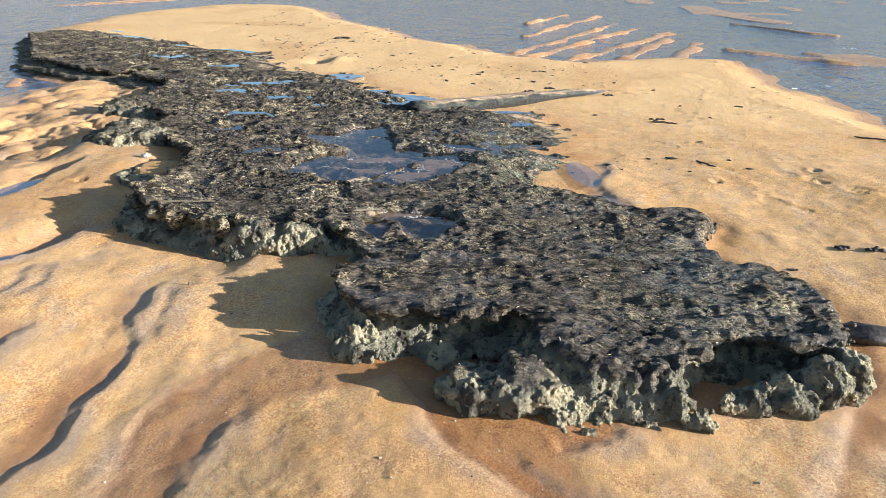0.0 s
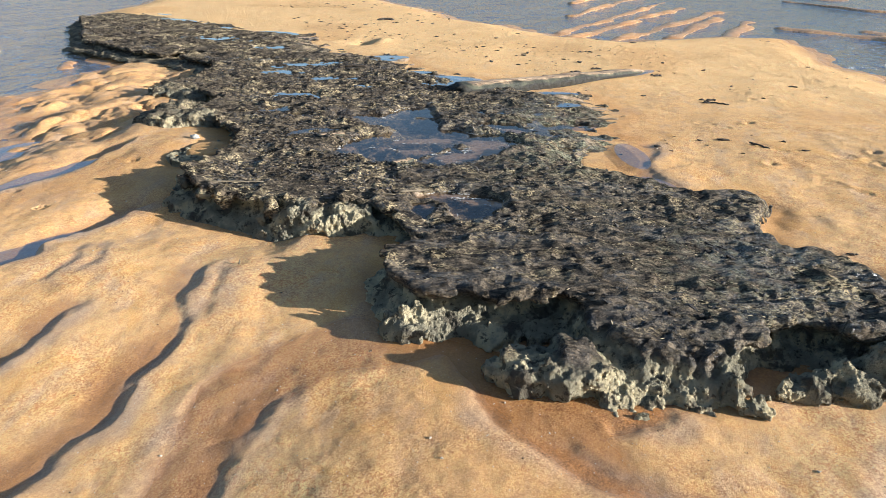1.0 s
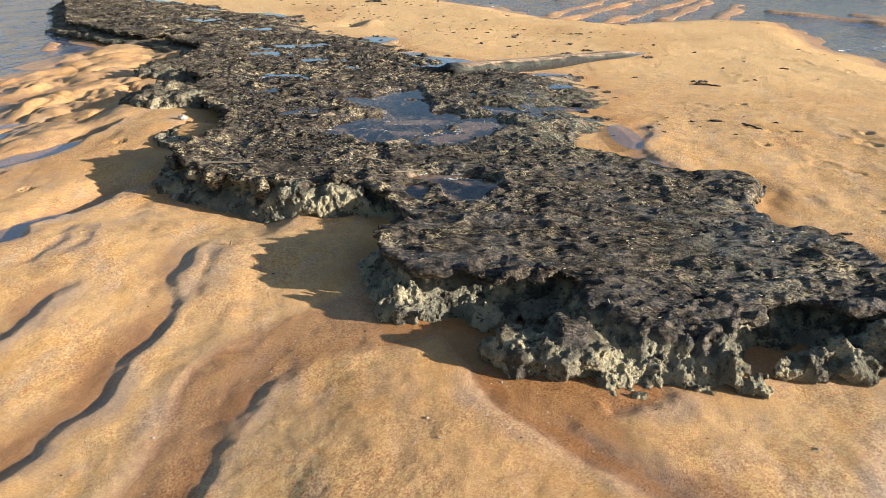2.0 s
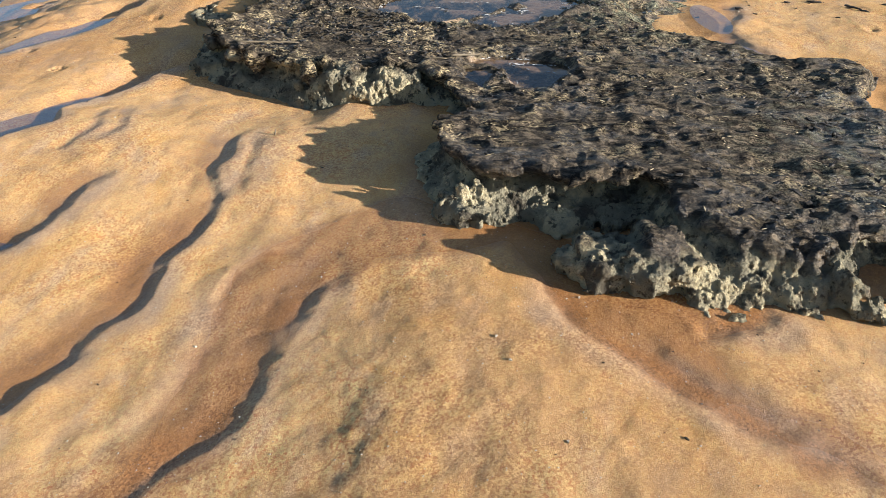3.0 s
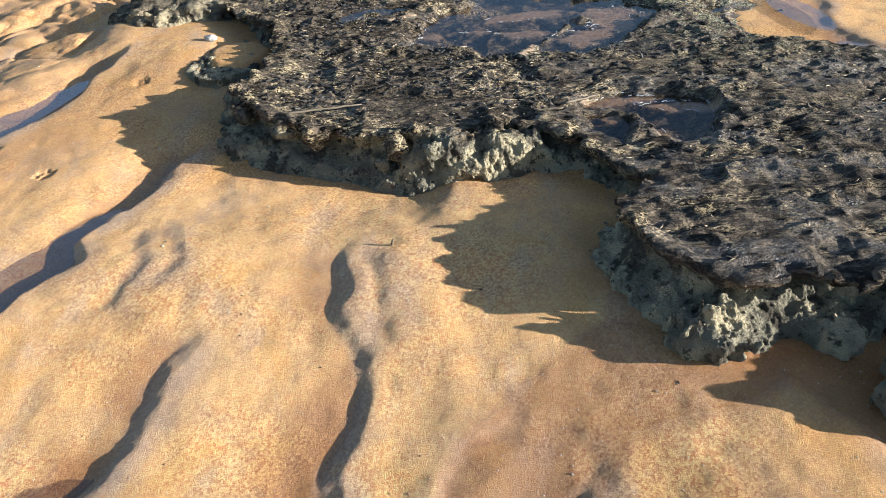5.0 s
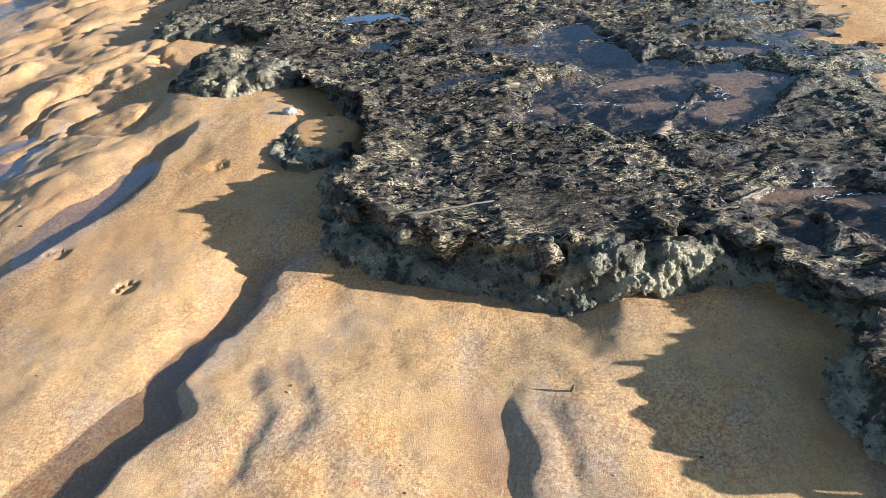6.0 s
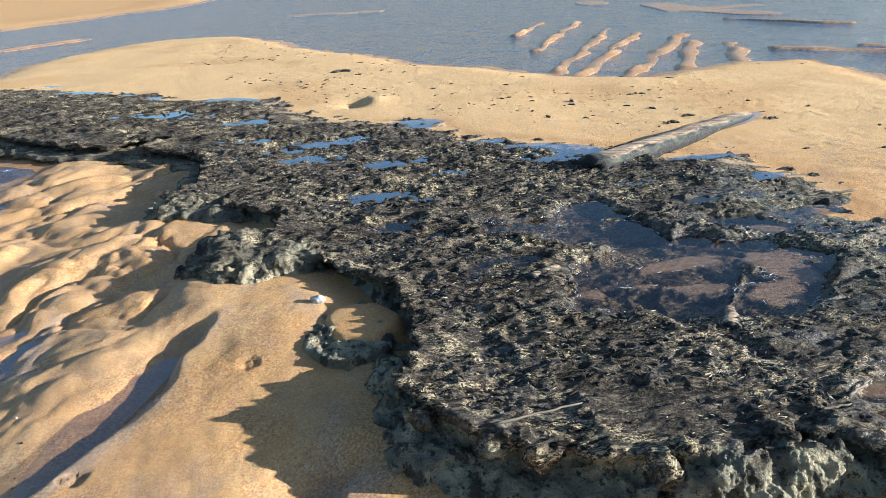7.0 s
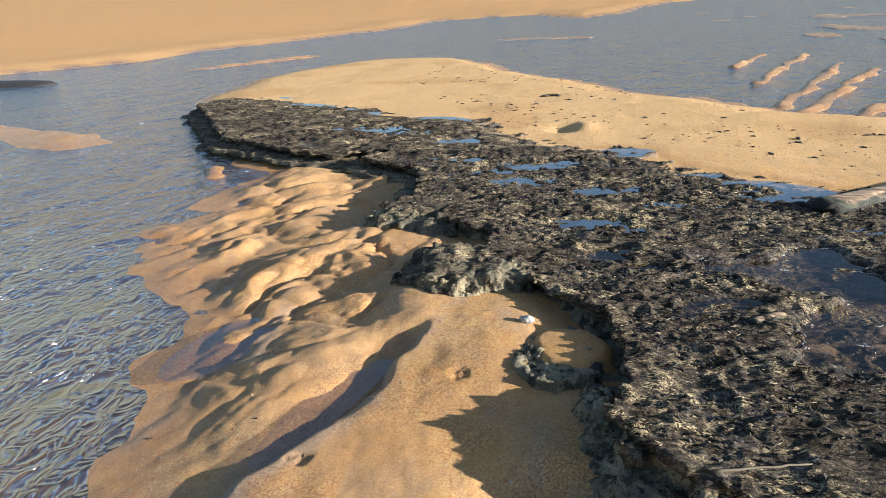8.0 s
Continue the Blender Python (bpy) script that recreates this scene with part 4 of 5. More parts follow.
for n, (cx, cy, cz, rx, ry, rz) in enumerate(CLAY_LUMPS + LIP_CLODS):
    i0, i1 = np.searchsorted(px, (cx - 1.6 * rx, cx + 1.6 * rx))
    j0, j1 = np.searchsorted(py, (cy - 1.6 * ry, cy + 1.6 * ry))
    lx, ly, lz = np.meshgrid(px[i0:i1], py[j0:j1], pz, indexing="ij")
    piece = (np.sqrt(((lx - cx) / rx) ** 2 + ((ly - cy) / ry) ** 2 + ((lz - cz) / rz) ** 2) - 1) * min(rx, ry, rz)
    piece = piece + 0.016 * vnoise(lx * 16, ly * 16, lz * 16, 66) + 0.014 * vnoise(lx * 27, ly * 27, lz * 25, 67) + 0.010 * vnoise(lx * 46, ly * 46, lz * 44, 63)  + 0.004 * vnoise(lx * 70, ly * 70, lz * 70, 68)
    F[i0:i1, j0:j1] = np.minimum(F[i0:i1, j0:j1], piece)
# hollows washed out under the front lip
for cx, cy, cz, rx, ry, rz in ((1.01, 2.43, -0.030, 0.12, 0.06, 0.045), (0.86, 2.36, -0.070, 0.06, 0.10, 0.07), (0.14, 2.43, 0.005, 0.13, 0.05, 0.045)):
    hollow = (np.sqrt(((PX - cx) / rx)[:, :, None] ** 2 + ((PY - cy) / ry)[:, :, None] ** 2 + ((zz - cz) / rz) ** 2) - 1) * 0.07
    F = np.maximum(F, -(hollow + 0.012 * vnoise(PX * 15, PY * 15, seed=42)[:, :, None]).astype(np.float32))
F[0], F[-1], F[:, 0], F[:, -1], F[:, :, 0], F[:, :, -1] = 1, 1, 1, 1, 1, 1
co, quads = surface_net(px, py, pz, F)


def lookup(field, x, y):
    """Bilinear value of a field over the peat's grid."""
    i = np.clip(np.searchsorted(px, x) - 1, 0, len(px) - 2)
    j = np.clip(np.searchsorted(py, y) - 1, 0, len(py) - 2)
    u = np.clip((x - px[i]) / (px[i + 1] - px[i]), 0, 1)
    v = np.clip((y - py[j]) / (py[j + 1] - py[j]), 0, 1)
    return (field[i, j] * (1 - u) + field[i + 1, j] * u) * (1 - v) + (field[i, j + 1] * (1 - u) + field[i + 1, j + 1] * u) * v


vt = lookup(top, co[:, 0], co[:, 1])
blur = 0.02 * vnoise(co[:, 0] * 12, co[:, 1] * 12, co[:, 2] * 12, 28) + 0.025 * vnoise(co[:, 0] * 5, co[:, 1] * 5, co[:, 2] * 5, 24) - 0.012 * lookup(block, co[:, 0], co[:, 1])
drop = vt - co[:, 2] + blur
clay = smooth(0.03, 0.065, drop) * (1 - lookup(back_zone, co[:, 0], co[:, 1]))
for n, (cx, cy, cz, rx, ry, rz) in enumerate(CLAY_LUMPS):
    r = np.sqrt(((co[:, 0] - cx) / rx) ** 2 + ((co[:, 1] - cy) / ry) ** 2 + ((co[:, 2] - cz) / rz) ** 2)
    clay = np.maximum(clay, smooth(1.45, 1.15, r) * (smooth(0.0, 0.02, drop) if n < 2 else smooth(-0.06, 0.02, lookup(edge, co[:, 0], co[:, 1]))) * (smooth(0.015, -0.035, co[:, 2] + 1.2 * blur) if 10 < n < 16 else 0.2 + 0.5 * smooth(0.1, 0.5, vnoise(co[:, 0] * 9, co[:, 1] * 9, co[:, 2] * 9, 137)) if 1 < n < 8 else 1))
clay = np.maximum(clay, smooth(0.0, 0.03, lookup(edge, co[:, 0], co[:, 1])) * smooth(0.01, 0.035, drop) * (1 - smooth(2.45, 2.35, co[:, 1]) * smooth(1.0, 0.85, co[:, 0])))
for cx, cy, cz, rx, ry, rz in LIP_CLODS:
    r = np.sqrt(((co[:, 0] - cx) / rx) ** 2 + ((co[:, 1] - cy) / ry) ** 2 + ((co[:, 2] - cz) / rz) ** 2)
    clay = clay * smooth(1.05, 1.4, r)
silt = lookup(silt_field, co[:, 0], co[:, 1])
silt = np.maximum(silt, 0.8 * smooth(0.0, 0.4, vnoise(co[:, 0] * 6, co[:, 1] * 9, seed=33) - 0.9 + 0.7 * lookup(back_zone, co[:, 0], co[:, 1])))
damp = 0.9 * np.exp(-((co[:, 0] - 0.1) / 0.5) ** 2 - ((co[:, 1] - 4.9) / 0.9) ** 2) + 0.8 * smooth(0.12, 0.0, lookup(np.minimum(big, hole), co[:, 0], co[:, 1]))
damp = np.maximum(damp, 0.6 * lookup(back_zone, co[:, 0], co[:, 1]))
damp = np.maximum(damp, 0.8 * smooth(0.5, 0.9, co[:, 0]) * smooth(4.0, 3.2, co[:, 1]))
damp = np.maximum(damp, 0.5 * smooth(-0.9, -0.3, co[:, 0]) * smooth(4.3, 3.8, co[:, 1]))
damp = np.clip(damp * (0.6 + 0.8 * vnoise(co[:, 0] * 7, co[:, 1] * 10, seed=69)), 0, 1)
clay = clay * (1 - 0.75 * lookup(strata, co[:, 0], co[:, 1]))
algae = 1.0 * np.exp(-((co[:, 0] - 0.25) / 0.5) ** 2 - ((co[:, 1] - 4.7) / 0.9) ** 2) + 0.5 * np.exp(-((co[:, 0] - 0.9) / 0.35) ** 2 - ((co[:, 1] - 2.9) / 0.5) ** 2)
fibre = 0.55 + 0.45 * np.clip(smooth(0.2, -0.7, co[:, 0] - 0.35 * (co[:, 1] - 3.4)) + 0.6 * np.exp(-((co[:, 0] - 1.15) / 0.25) ** 2 - ((co[:, 1] - 2.85) / 0.25) ** 2), 0, 1)
bed = tagged(new("peat_bed"), "black fibrous peat bed over eroded grey clay", "peat ledge")
buried = (co[quads][:, :, 2].max(1) < -0.17) | ((lookup(edge, *co[quads].mean(1).T[:2]) < -0.3) & (co[quads][:, :, 2].max(1) < -0.05) & (vt[quads].min(1) > 0.0))
quads = quads[~buried]
attrs = np.stack([clay, silt, damp, algae, fibre], -1)
mid = co[quads].mean(1)
co, quads, attrs = subdivide(co, quads, attrs, (mid[:, 0] > -2.75) & (mid[:, 1] < 5.2) & (mid[:, 2] > -0.16))


def roughen(weight, field):
    """Push the surface along its own normal."""
    m = weight > 0.01
    co[m] += normals_of(co, quads)[m] * (weight[m] * field(*co[m].T))[:, None]


def crust_grain(x, y, z):
    a, b = 0.99 * x + 0.14 * y + 0.02 * vnoise(x * 9, y * 9, seed=121), 0.99 * y - 0.14 * x + 0.015 * vnoise(x * 11, y * 11, seed=122)
    tuft = vnoise(a * 17, b * 36, z * 20, 123) + 0.7 * vnoise(a * 36, b * 80, z * 40, 124)
    leaf = 1 - np.abs(vnoise(a * 9.5, b * 19, z * 9, 129))
    return 0.0050 * tuft + 0.0080 * (leaf ** 4 - 0.35) + 0.0045 * smooth(0.2, 0.7, vnoise(a * 22, b * 30, z * 20, 125)) - 0.0045 * smooth(0.25, 0.7, vnoise(a * 20, b * 44, z * 20, 126))


def clay_grain(x, y, z):
    r = 0.007 * vnoise(x * 30, y * 30, z * 26, 131) + 0.0060 * (0.4 - np.abs(vnoise(x * 44, y * 44, z * 38, 132))) + 0.004 * vnoise(x * 70, y * 70, z * 64, 133)
    return r - 0.008 * smooth(0.25, 0.6, vnoise(x * 36, y * 36, z * 30, 134))


dry = smooth(0.15, 0.0, attrs[:, 1])
patchy = 0.4 + 0.7 * smooth(-0.35, 0.35, vnoise(co[:, 0] * 3.1, co[:, 1] * 4.3, seed=127) + 0.4 * vnoise(co[:, 0] * 8, co[:, 1] * 10, seed=128))
roughen((1 - attrs[:, 0]) * dry * patchy * (1.5 - 0.5 * smooth(5.6, 4.9, co[:, 1])), crust_grain)
roughen(attrs[:, 0] * smooth(-2.75, -2.5, co[:, 0]) * smooth(5.2, 4.9, co[:, 1]), clay_grain)
mid = co[quads].mean(1)
co, quads, attrs = subdivide(co, quads, attrs, (attrs[:, 0][quads].mean(1) > 0.5) & (mid[:, 0] > -2.0) & (mid[:, 1] < 4.0) & (mid[:, 2] > -0.13) & (np.abs(to_area(mid[:, 0], mid[:, 1], PEAT_EDGE)) < 0.2) & (mid[:, 0] < 1.4) & (mid[:, 1] < 3.9 - 0.9 * smooth(0.0, 0.9, mid[:, 0])))
roughen(smooth(0.55, 0.8, attrs[:, 0]) * smooth(-2.0, -1.9, co[:, 0]) * smooth(4.0, 3.8, co[:, 1]),
        lambda x, y, z: 0.0026 * vnoise(x * 105, y * 105, z * 95, 135) + 0.0018 * vnoise(x * 180, y * 180, z * 170, 136))
low = attrs[:, 0][quads].mean(1) > 0.5
for name, part_quads in (("peat_crust", quads[~low]), ("clay_base", quads[low])):
    used, inv = np.unique(part_quads, return_inverse=True)
    me = raw_mesh(name, co[used], inv.reshape(-1, 4))
    for k, key in enumerate(("clay", "silt", "wet", "algae", "fibre")):
        paint(me, key, attrs[used, k])
    me.materials.append(PEAT)
    new(name, me).parent = bed


def disc(name, e, z, mat, label, grow=1.5):
    bm = bmesh.new()
    c, s = math.cos(radians(e[4])), math.sin(radians(e[4]))
    vs = []
    for n in range(40):
        a = 2 * math.pi * n / 40
        u, v = grow * e[2] * math.cos(a), grow * e[3] * math.sin(a)
        vs.append(bm.verts.new((e[0] + u * c - v * s, e[1] + u * s + v * c, z)))
    bm.faces.new(vs)
    me = bpy.data.meshes.new(name)
    bm.to_mesh(me)
    bm.free()
    me.materials.append(mat)
    return tagged(new(name, me), label, "puddle", "puddles")


disc("pool", (-0.62, 4.62, 0.76, 0.85, 0), POOL_LEVEL, POOL, "still dark pool on the peat reflecting sky", 1.0)
disc("pool", (-0.25, 3.40, 0.26, 0.25, 0), HOLE_LEVEL, POOL, "small round water-filled hole in the peat", 1.0)
for e, lev in zip(PEAT_PUDDLES, puddle_level):
    disc("puddle", e, lev, PUDDLE if e[1] > 5.4 else POOL, "thin puddle of water lying on black peat")
for e in TROUGH_PUDDLES:
    a = np.random.RandomState(3).uniform(-1, 1, (400, 2))
    c, s = math.cos(radians(e[4])), math.sin(radians(e[4]))
    u, v = a[:, 0] * e[2], a[:, 1] * e[3]
    hz = ground_height(e[0] + u * c - v * s, e[1] + u * s + v * c)
    disc("puddle", e, float(np.percentile(hz, 55)) + 0.013, TROUGH, "narrow puddle of water in a sand furrow", 1.5)


# ---- loose things ----
def tube(bm, pts, radii, sides=10, rough=0.0, flat=1.0, seed=0):
    """A bent, tapering, uneven limb closed at both ends."""
    rg = random.Random(seed)
    pts = [Vector(p) for p in pts]
    rings = []
    for n, (p, r) in enumerate(zip(pts, radii)):
        way = (pts[min(n + 1, len(pts) - 1)] - pts[max(n - 1, 0)]).normalized()
        side = way.cross(Vector((0, 0, 1))).normalized()
        up = side.cross(way)
        ring = []
        for k in range(sides):
            a = 2 * math.pi * k / sides
            rr = r * (1 + rough * (rg.random() - 0.5))
            ring.append(bm.verts.new(p + side * rr * math.cos(a) + up * rr * flat * math.sin(a)))
        rings.append(ring)
    for a, b in zip(rings, rings[1:]):
        for k in range(sides):
            bm.faces.new((a[k], a[(k + 1) % sides], b[(k + 1) % sides], b[k]))
    bm.faces.new(rings[0][::-1])
    bm.faces.new(rings[-1])


def lump(bm, at, size, seed, detail=2, rough=0.35):
    made = bmesh.ops.create_icosphere(bm, subdivisions=detail, radius=1.0)["verts"]
    off = Vector((seed * 3.1, seed * 1.7, seed * 2.3))
    for v in made:
        k = 1 + rough * noise.noise(v.co * 1.7 + off) + 0.5 * rough * noise.noise(v.co * 4.1 + off)
        v.co = Vector((v.co.x * size[0], v.co.y * size[1], v.co.z * size[2])) * k + Vector(at)


def thing(name, bm, mat, label, category, group="", smooth_faces=True, at=None, kind=""):
    me = bpy.data.meshes.new(name)
    if at is not None:
        bmesh.ops.translate(bm, verts=bm.verts, vec=-Vector(at))
    bm.normal_update()
    bm.to_mesh(me)
    bm.free()
    if smooth_faces:
        me.polygons.foreach_set("use_smooth", np.ones(len(me.polygons), bool))
    me.materials.append(mat)
    ob = new(name, me)
    if at is not None:
        ob.location = at
    return tagged(ob, label, category, group, kind)


def ground_z(x, y):
    return float(ground_height(np.array([x], float), np.array([y], float))[0])


def bed_z(x, y):
    return float(lookup(top, np.array([x], float), np.array([y], float))[0])


def limb(name, a, b, r0, r1, mat, label, category, rough=0.35, bend=0.02, flat=1.0, count=12, seed=1, sides=10):
    rg = random.Random(seed)
    a, b = Vector(a), Vector(b)
    pts, radii = [], []
    for n in range(count + 1):
        s = n / count
        p = a.lerp(b, s) + Vector((rg.uniform(-1, 1), rg.uniform(-1, 1), 0.4 * rg.uniform(-1, 1))) * bend * (0.3 + math.sin(math.pi * s))
        pts.append(p)
        radii.append((r0 + (r1 - r0) * s) * (1 + 0.08 * rg.uniform(-1, 1)) * (0.55 if n in (0, count) else 1))
    bm = bmesh.new()
    tube(bm, pts, radii, sides, rough, flat, seed)
    return thing(name, bm, mat, label, category, at=a)


def weathered(name, a, b, r0, r1, mat, label, category, flat=0.8, rings=70, sides=28, grain=0.10, bow=0.01, seed=0.0, end_taper=0.12):
    """A worn piece of wood: grooved along its length, ragged ends, uneven section."""
    a, b = Vector(a), Vector(b)
    way = (b - a).normalized()
    side = way.cross(Vector((0, 0, 1))).normalized()
    up = side.cross(way)
    bm = bmesh.new()
    worn = bm.verts.layers.float.new("worn")
    loops = []
    for n in range(rings + 1):
        s = n / rings
        axis = a.lerp(b, s) + side * bow * noise.noise(Vector((3.1 * s, seed, 1.0))) + up * 0.5 * bow * noise.noise(Vector((4.0 * s, seed, 7.0)))
        r = r0 + (r1 - r0) * s
        r *= 1 + 0.10 * noise.noise(Vector((6 * s, seed, 3.0)))
        r *= 0.45 + 0.55 * min(1, min(0.4 + s / (0.1 * end_taper), (1 - s) / end_taper)) ** 0.5
        ring = []
        for k in range(sides):
            t = 2 * math.pi * k / sides
            u, v = math.cos(t), math.sin(t)
            groove = abs(noise.noise(Vector((4 * u, 4 * v, 2.2 * s + seed)))) + 0.6 * abs(noise.noise(Vector((9 * u, 9 * v, 5 * s + seed))))
            chip = noise.noise(Vector((1.6 * u, 1.6 * v, 9 * s + seed)))
            rr = r * (1 + grain * (0.9 - 2.2 * groove) + 0.09 * chip)
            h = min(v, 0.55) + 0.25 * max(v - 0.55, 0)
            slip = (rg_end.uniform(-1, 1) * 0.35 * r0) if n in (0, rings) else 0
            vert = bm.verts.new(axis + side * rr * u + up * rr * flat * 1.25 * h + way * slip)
            # wear by height round the section; also sets the painted lit top
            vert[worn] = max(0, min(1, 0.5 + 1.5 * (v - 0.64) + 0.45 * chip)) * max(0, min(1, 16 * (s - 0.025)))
            ring.append(vert)
        loops.append(ring)
    for p, q in zip(loops, loops[1:]):
        for k in range(sides):
            bm.faces.new((p[k], p[(k + 1) % sides], q[(k + 1) % sides], q[k]))
    for ring, order, push in ((loops[0], -1, 0.5), (loops[-1], 1, -0.5)):
        mid = bm.verts.new(sum((v.co for v in ring), Vector()) / sides + way * push * r0 * 0.5)
        for k in range(sides):
            bm.faces.new((ring[(k + (order < 0)) % sides], ring[(k + (order > 0)) % sides], mid))
    return thing(name, bm, mat, label, category, at=a)


def wood_material():
    n = Nodes("weathered_wood")
    tc = n.tree.nodes.new("ShaderNodeTexCoord")
    v, worn = tc.outputs["Object"], n.attr("worn")
    along = n.noise(26, 5, 0.65, (0.10, 1, 1), -0.70, vector=v)
    fine = n.noise(90, 4, 0.6, (0.08, 1, 1), -0.70, vector=v)
    blot = n.noise(9, 4, 0.6, vector=v)
    # mossy sides and worn top, with shaded underside and sunlit top coloured in
    moss_shade = n.mix(n.ramp(blot, 0.35, 0.65), (0.030, 0.032, 0.020), (0.11, 0.11, 0.07))
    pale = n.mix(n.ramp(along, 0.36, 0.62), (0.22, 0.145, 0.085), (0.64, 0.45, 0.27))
    c = n.mix(n.ramp(n.math("ADD", worn, n.math("MULTIPLY", n.math("SUBTRACT", blot, 0.5), 1.2)), 0.25, 0.7), moss_shade, pale)
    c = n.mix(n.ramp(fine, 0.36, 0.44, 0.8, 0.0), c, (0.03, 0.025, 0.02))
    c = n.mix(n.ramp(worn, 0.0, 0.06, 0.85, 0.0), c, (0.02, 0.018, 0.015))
    nb = n.bump(along, 0.03, 1.0)
    nb = n.bump(fine, 0.008, 1.0, nb)
    return n.finish(c, n.ramp(blot, 0.4, 0.7, 0.5, 0.85), nb, 0.4)


rg_end = random.Random(12)
WOOD = wood_material()
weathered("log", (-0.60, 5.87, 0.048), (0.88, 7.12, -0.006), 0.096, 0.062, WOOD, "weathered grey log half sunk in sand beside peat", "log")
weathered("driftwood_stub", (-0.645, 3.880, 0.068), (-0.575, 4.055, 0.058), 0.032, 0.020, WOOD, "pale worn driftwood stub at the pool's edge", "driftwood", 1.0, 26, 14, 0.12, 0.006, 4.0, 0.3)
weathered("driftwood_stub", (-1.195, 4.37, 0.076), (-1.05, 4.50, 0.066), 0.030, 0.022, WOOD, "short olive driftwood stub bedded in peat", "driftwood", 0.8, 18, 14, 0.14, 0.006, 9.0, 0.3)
limb("stick", (-1.45, 3.45, bed_z(-1.43, 3.46) + 0.010), (-1.20, 3.54, bed_z(-1.22, 3.53) + 0.010), 0.0045, 0.0025, STICK,
     "thin pale stick lying on the peat", "stick", 0.3, 0.0025, 1.0, 12, 6, 7)
limb("root", (0.30, 5.23, bed_z(0.32, 5.23) + 0.02), (0.56, 5.22, 0.03), 0.008, 0.005, STICK, "pale root lying over peat and sand", "root", 0.3, 0.008, 1.0, 12, 7, 7)
limb("twig", (-0.52, 3.45, bed_z(-0.52, 3.45) + 0.012), (-0.40, 3.545, 0.07), 0.005, 0.003, STICK, "pale twig at the rim of a water hole", "twig", 0.3, 0.004, 1.0, 8, 8, 7)
limb("twig", (-0.62, 3.40, bed_z(-0.62, 3.40) + 0.01), (-0.53, 3.42, bed_z(-0.53, 3.42) + 0.012), 0.004, 0.003, STICK, "short pale twig lying on peat", "twig", 0.3, 0.004, 1.0, 8, 9, 7)
limb("twig", (-1.06, 2.86, ground_z(-1.06, 2.86) - 0.01), (-1.052, 2.858, ground_z(-1.06, 2.86) + 0.022), 0.004, 0.003, STICK,
     "tiny twig standing in bare sand", "twig", 0.3, 0.001, 1.0, 4, 10, 7)
for n, (x0, y0, x1, y1, r) in enumerate([(1.30, 4.82, 1.39, 4.70, 0.008), (1.22, 5.97, 1.38, 5.88, 0.008), (-1.72, 6.80, -1.52, 6.82, 0.012), (2.52, 5.62, 2.72, 5.55, 0.008)]):
    z = ground_z((x0 + x1) / 2, (y0 + y1) / 2) if n != 2 else bed_z(-1.62, 6.8) + 0.01
    limb("dark_stick", (x0, y0, z + 0.006), (x1, y1, z + 0.006), r, 0.7 * r, WEED, "short dark waterlogged stick", "stick", 0.4, 0.006, 0.8, 8, 20 + n, 7)


def rock(name, at, size, seed, mat, label, category, rough=0.35, detail=3, group=""):
    bm = bmesh.new()
    lump(bm, at, size, seed, detail, rough)
    return thing(name, bm, mat, label, category, group, at=at)


rock("stone", (-1.99, 4.43, ground_z(-1.99, 4.43) + 0.012), (0.026, 0.018, 0.016), 3, CHALK, "small chalk-white stone on sand beside the peat", "stone", 0.5)
rock("clay_stone", (1.25, 2.36, ground_z(1.25, 2.36) + 0.014), (0.028, 0.025, 0.024), 4, STICK, "pale lump of clay fallen beside the bed", "stone", 0.4)
rock("peat_block", (1.50, 2.74, ground_z(1.50, 2.74) + 0.005), (0.14, 0.06, 0.035), 9, CLOD, "dark wet block of peat in a sandy runnel", "peat block", 0.5)
rock("peat_block", (1.33, 2.86, ground_z(1.33, 2.86) + 0.005), (0.06, 0.05, 0.035), 10, CLOD, "dark wet block of peat in a sandy runnel", "peat block", 0.5)
rock("peat_shelf", (-12.6, 14.5, -0.10), (0.9, 0.45, 0.09), 11, CLOD, "flat dark peat shelf standing in the stream", "peat ledge", 0.3)
for n, (x, y, r) in enumerate([(1.26, 6.03, 0.05), (1.66, 3.49, 0.045), (1.80, 3.47, 0.05), (1.87, 3.44, 0.04), (1.38, 3.25, 0.025), (0.98, 6.98, 0.05), (0.50, 7.24, 0.05), (0.31, 7.06, 0.06), (1.24, 5.93, 0.035), (0.81, 6.16, 0.03), (-2.3, 10.9, 0.12)]):
    bm = bmesh.new()
    rg = random.Random(40 + n)
    z = ground_z(x, y)
    for k in range(9):
        a, d = rg.uniform(0, 6.28), rg.uniform(0, r)
        lump(bm, (x + d * math.cos(a), y + 0.6 * d * math.sin(a), z + 0.004), (rg.uniform(0.2, 0.5) * r, rg.uniform(0.12, 0.25) * r, rg.uniform(0.1, 0.22) * r), 50 * n + k, 1, 0.6)
    thing("weed_clump", bm, WEED, "dark clump of weed stranded on bare sand", "seaweed", "weed clumps on the sand")


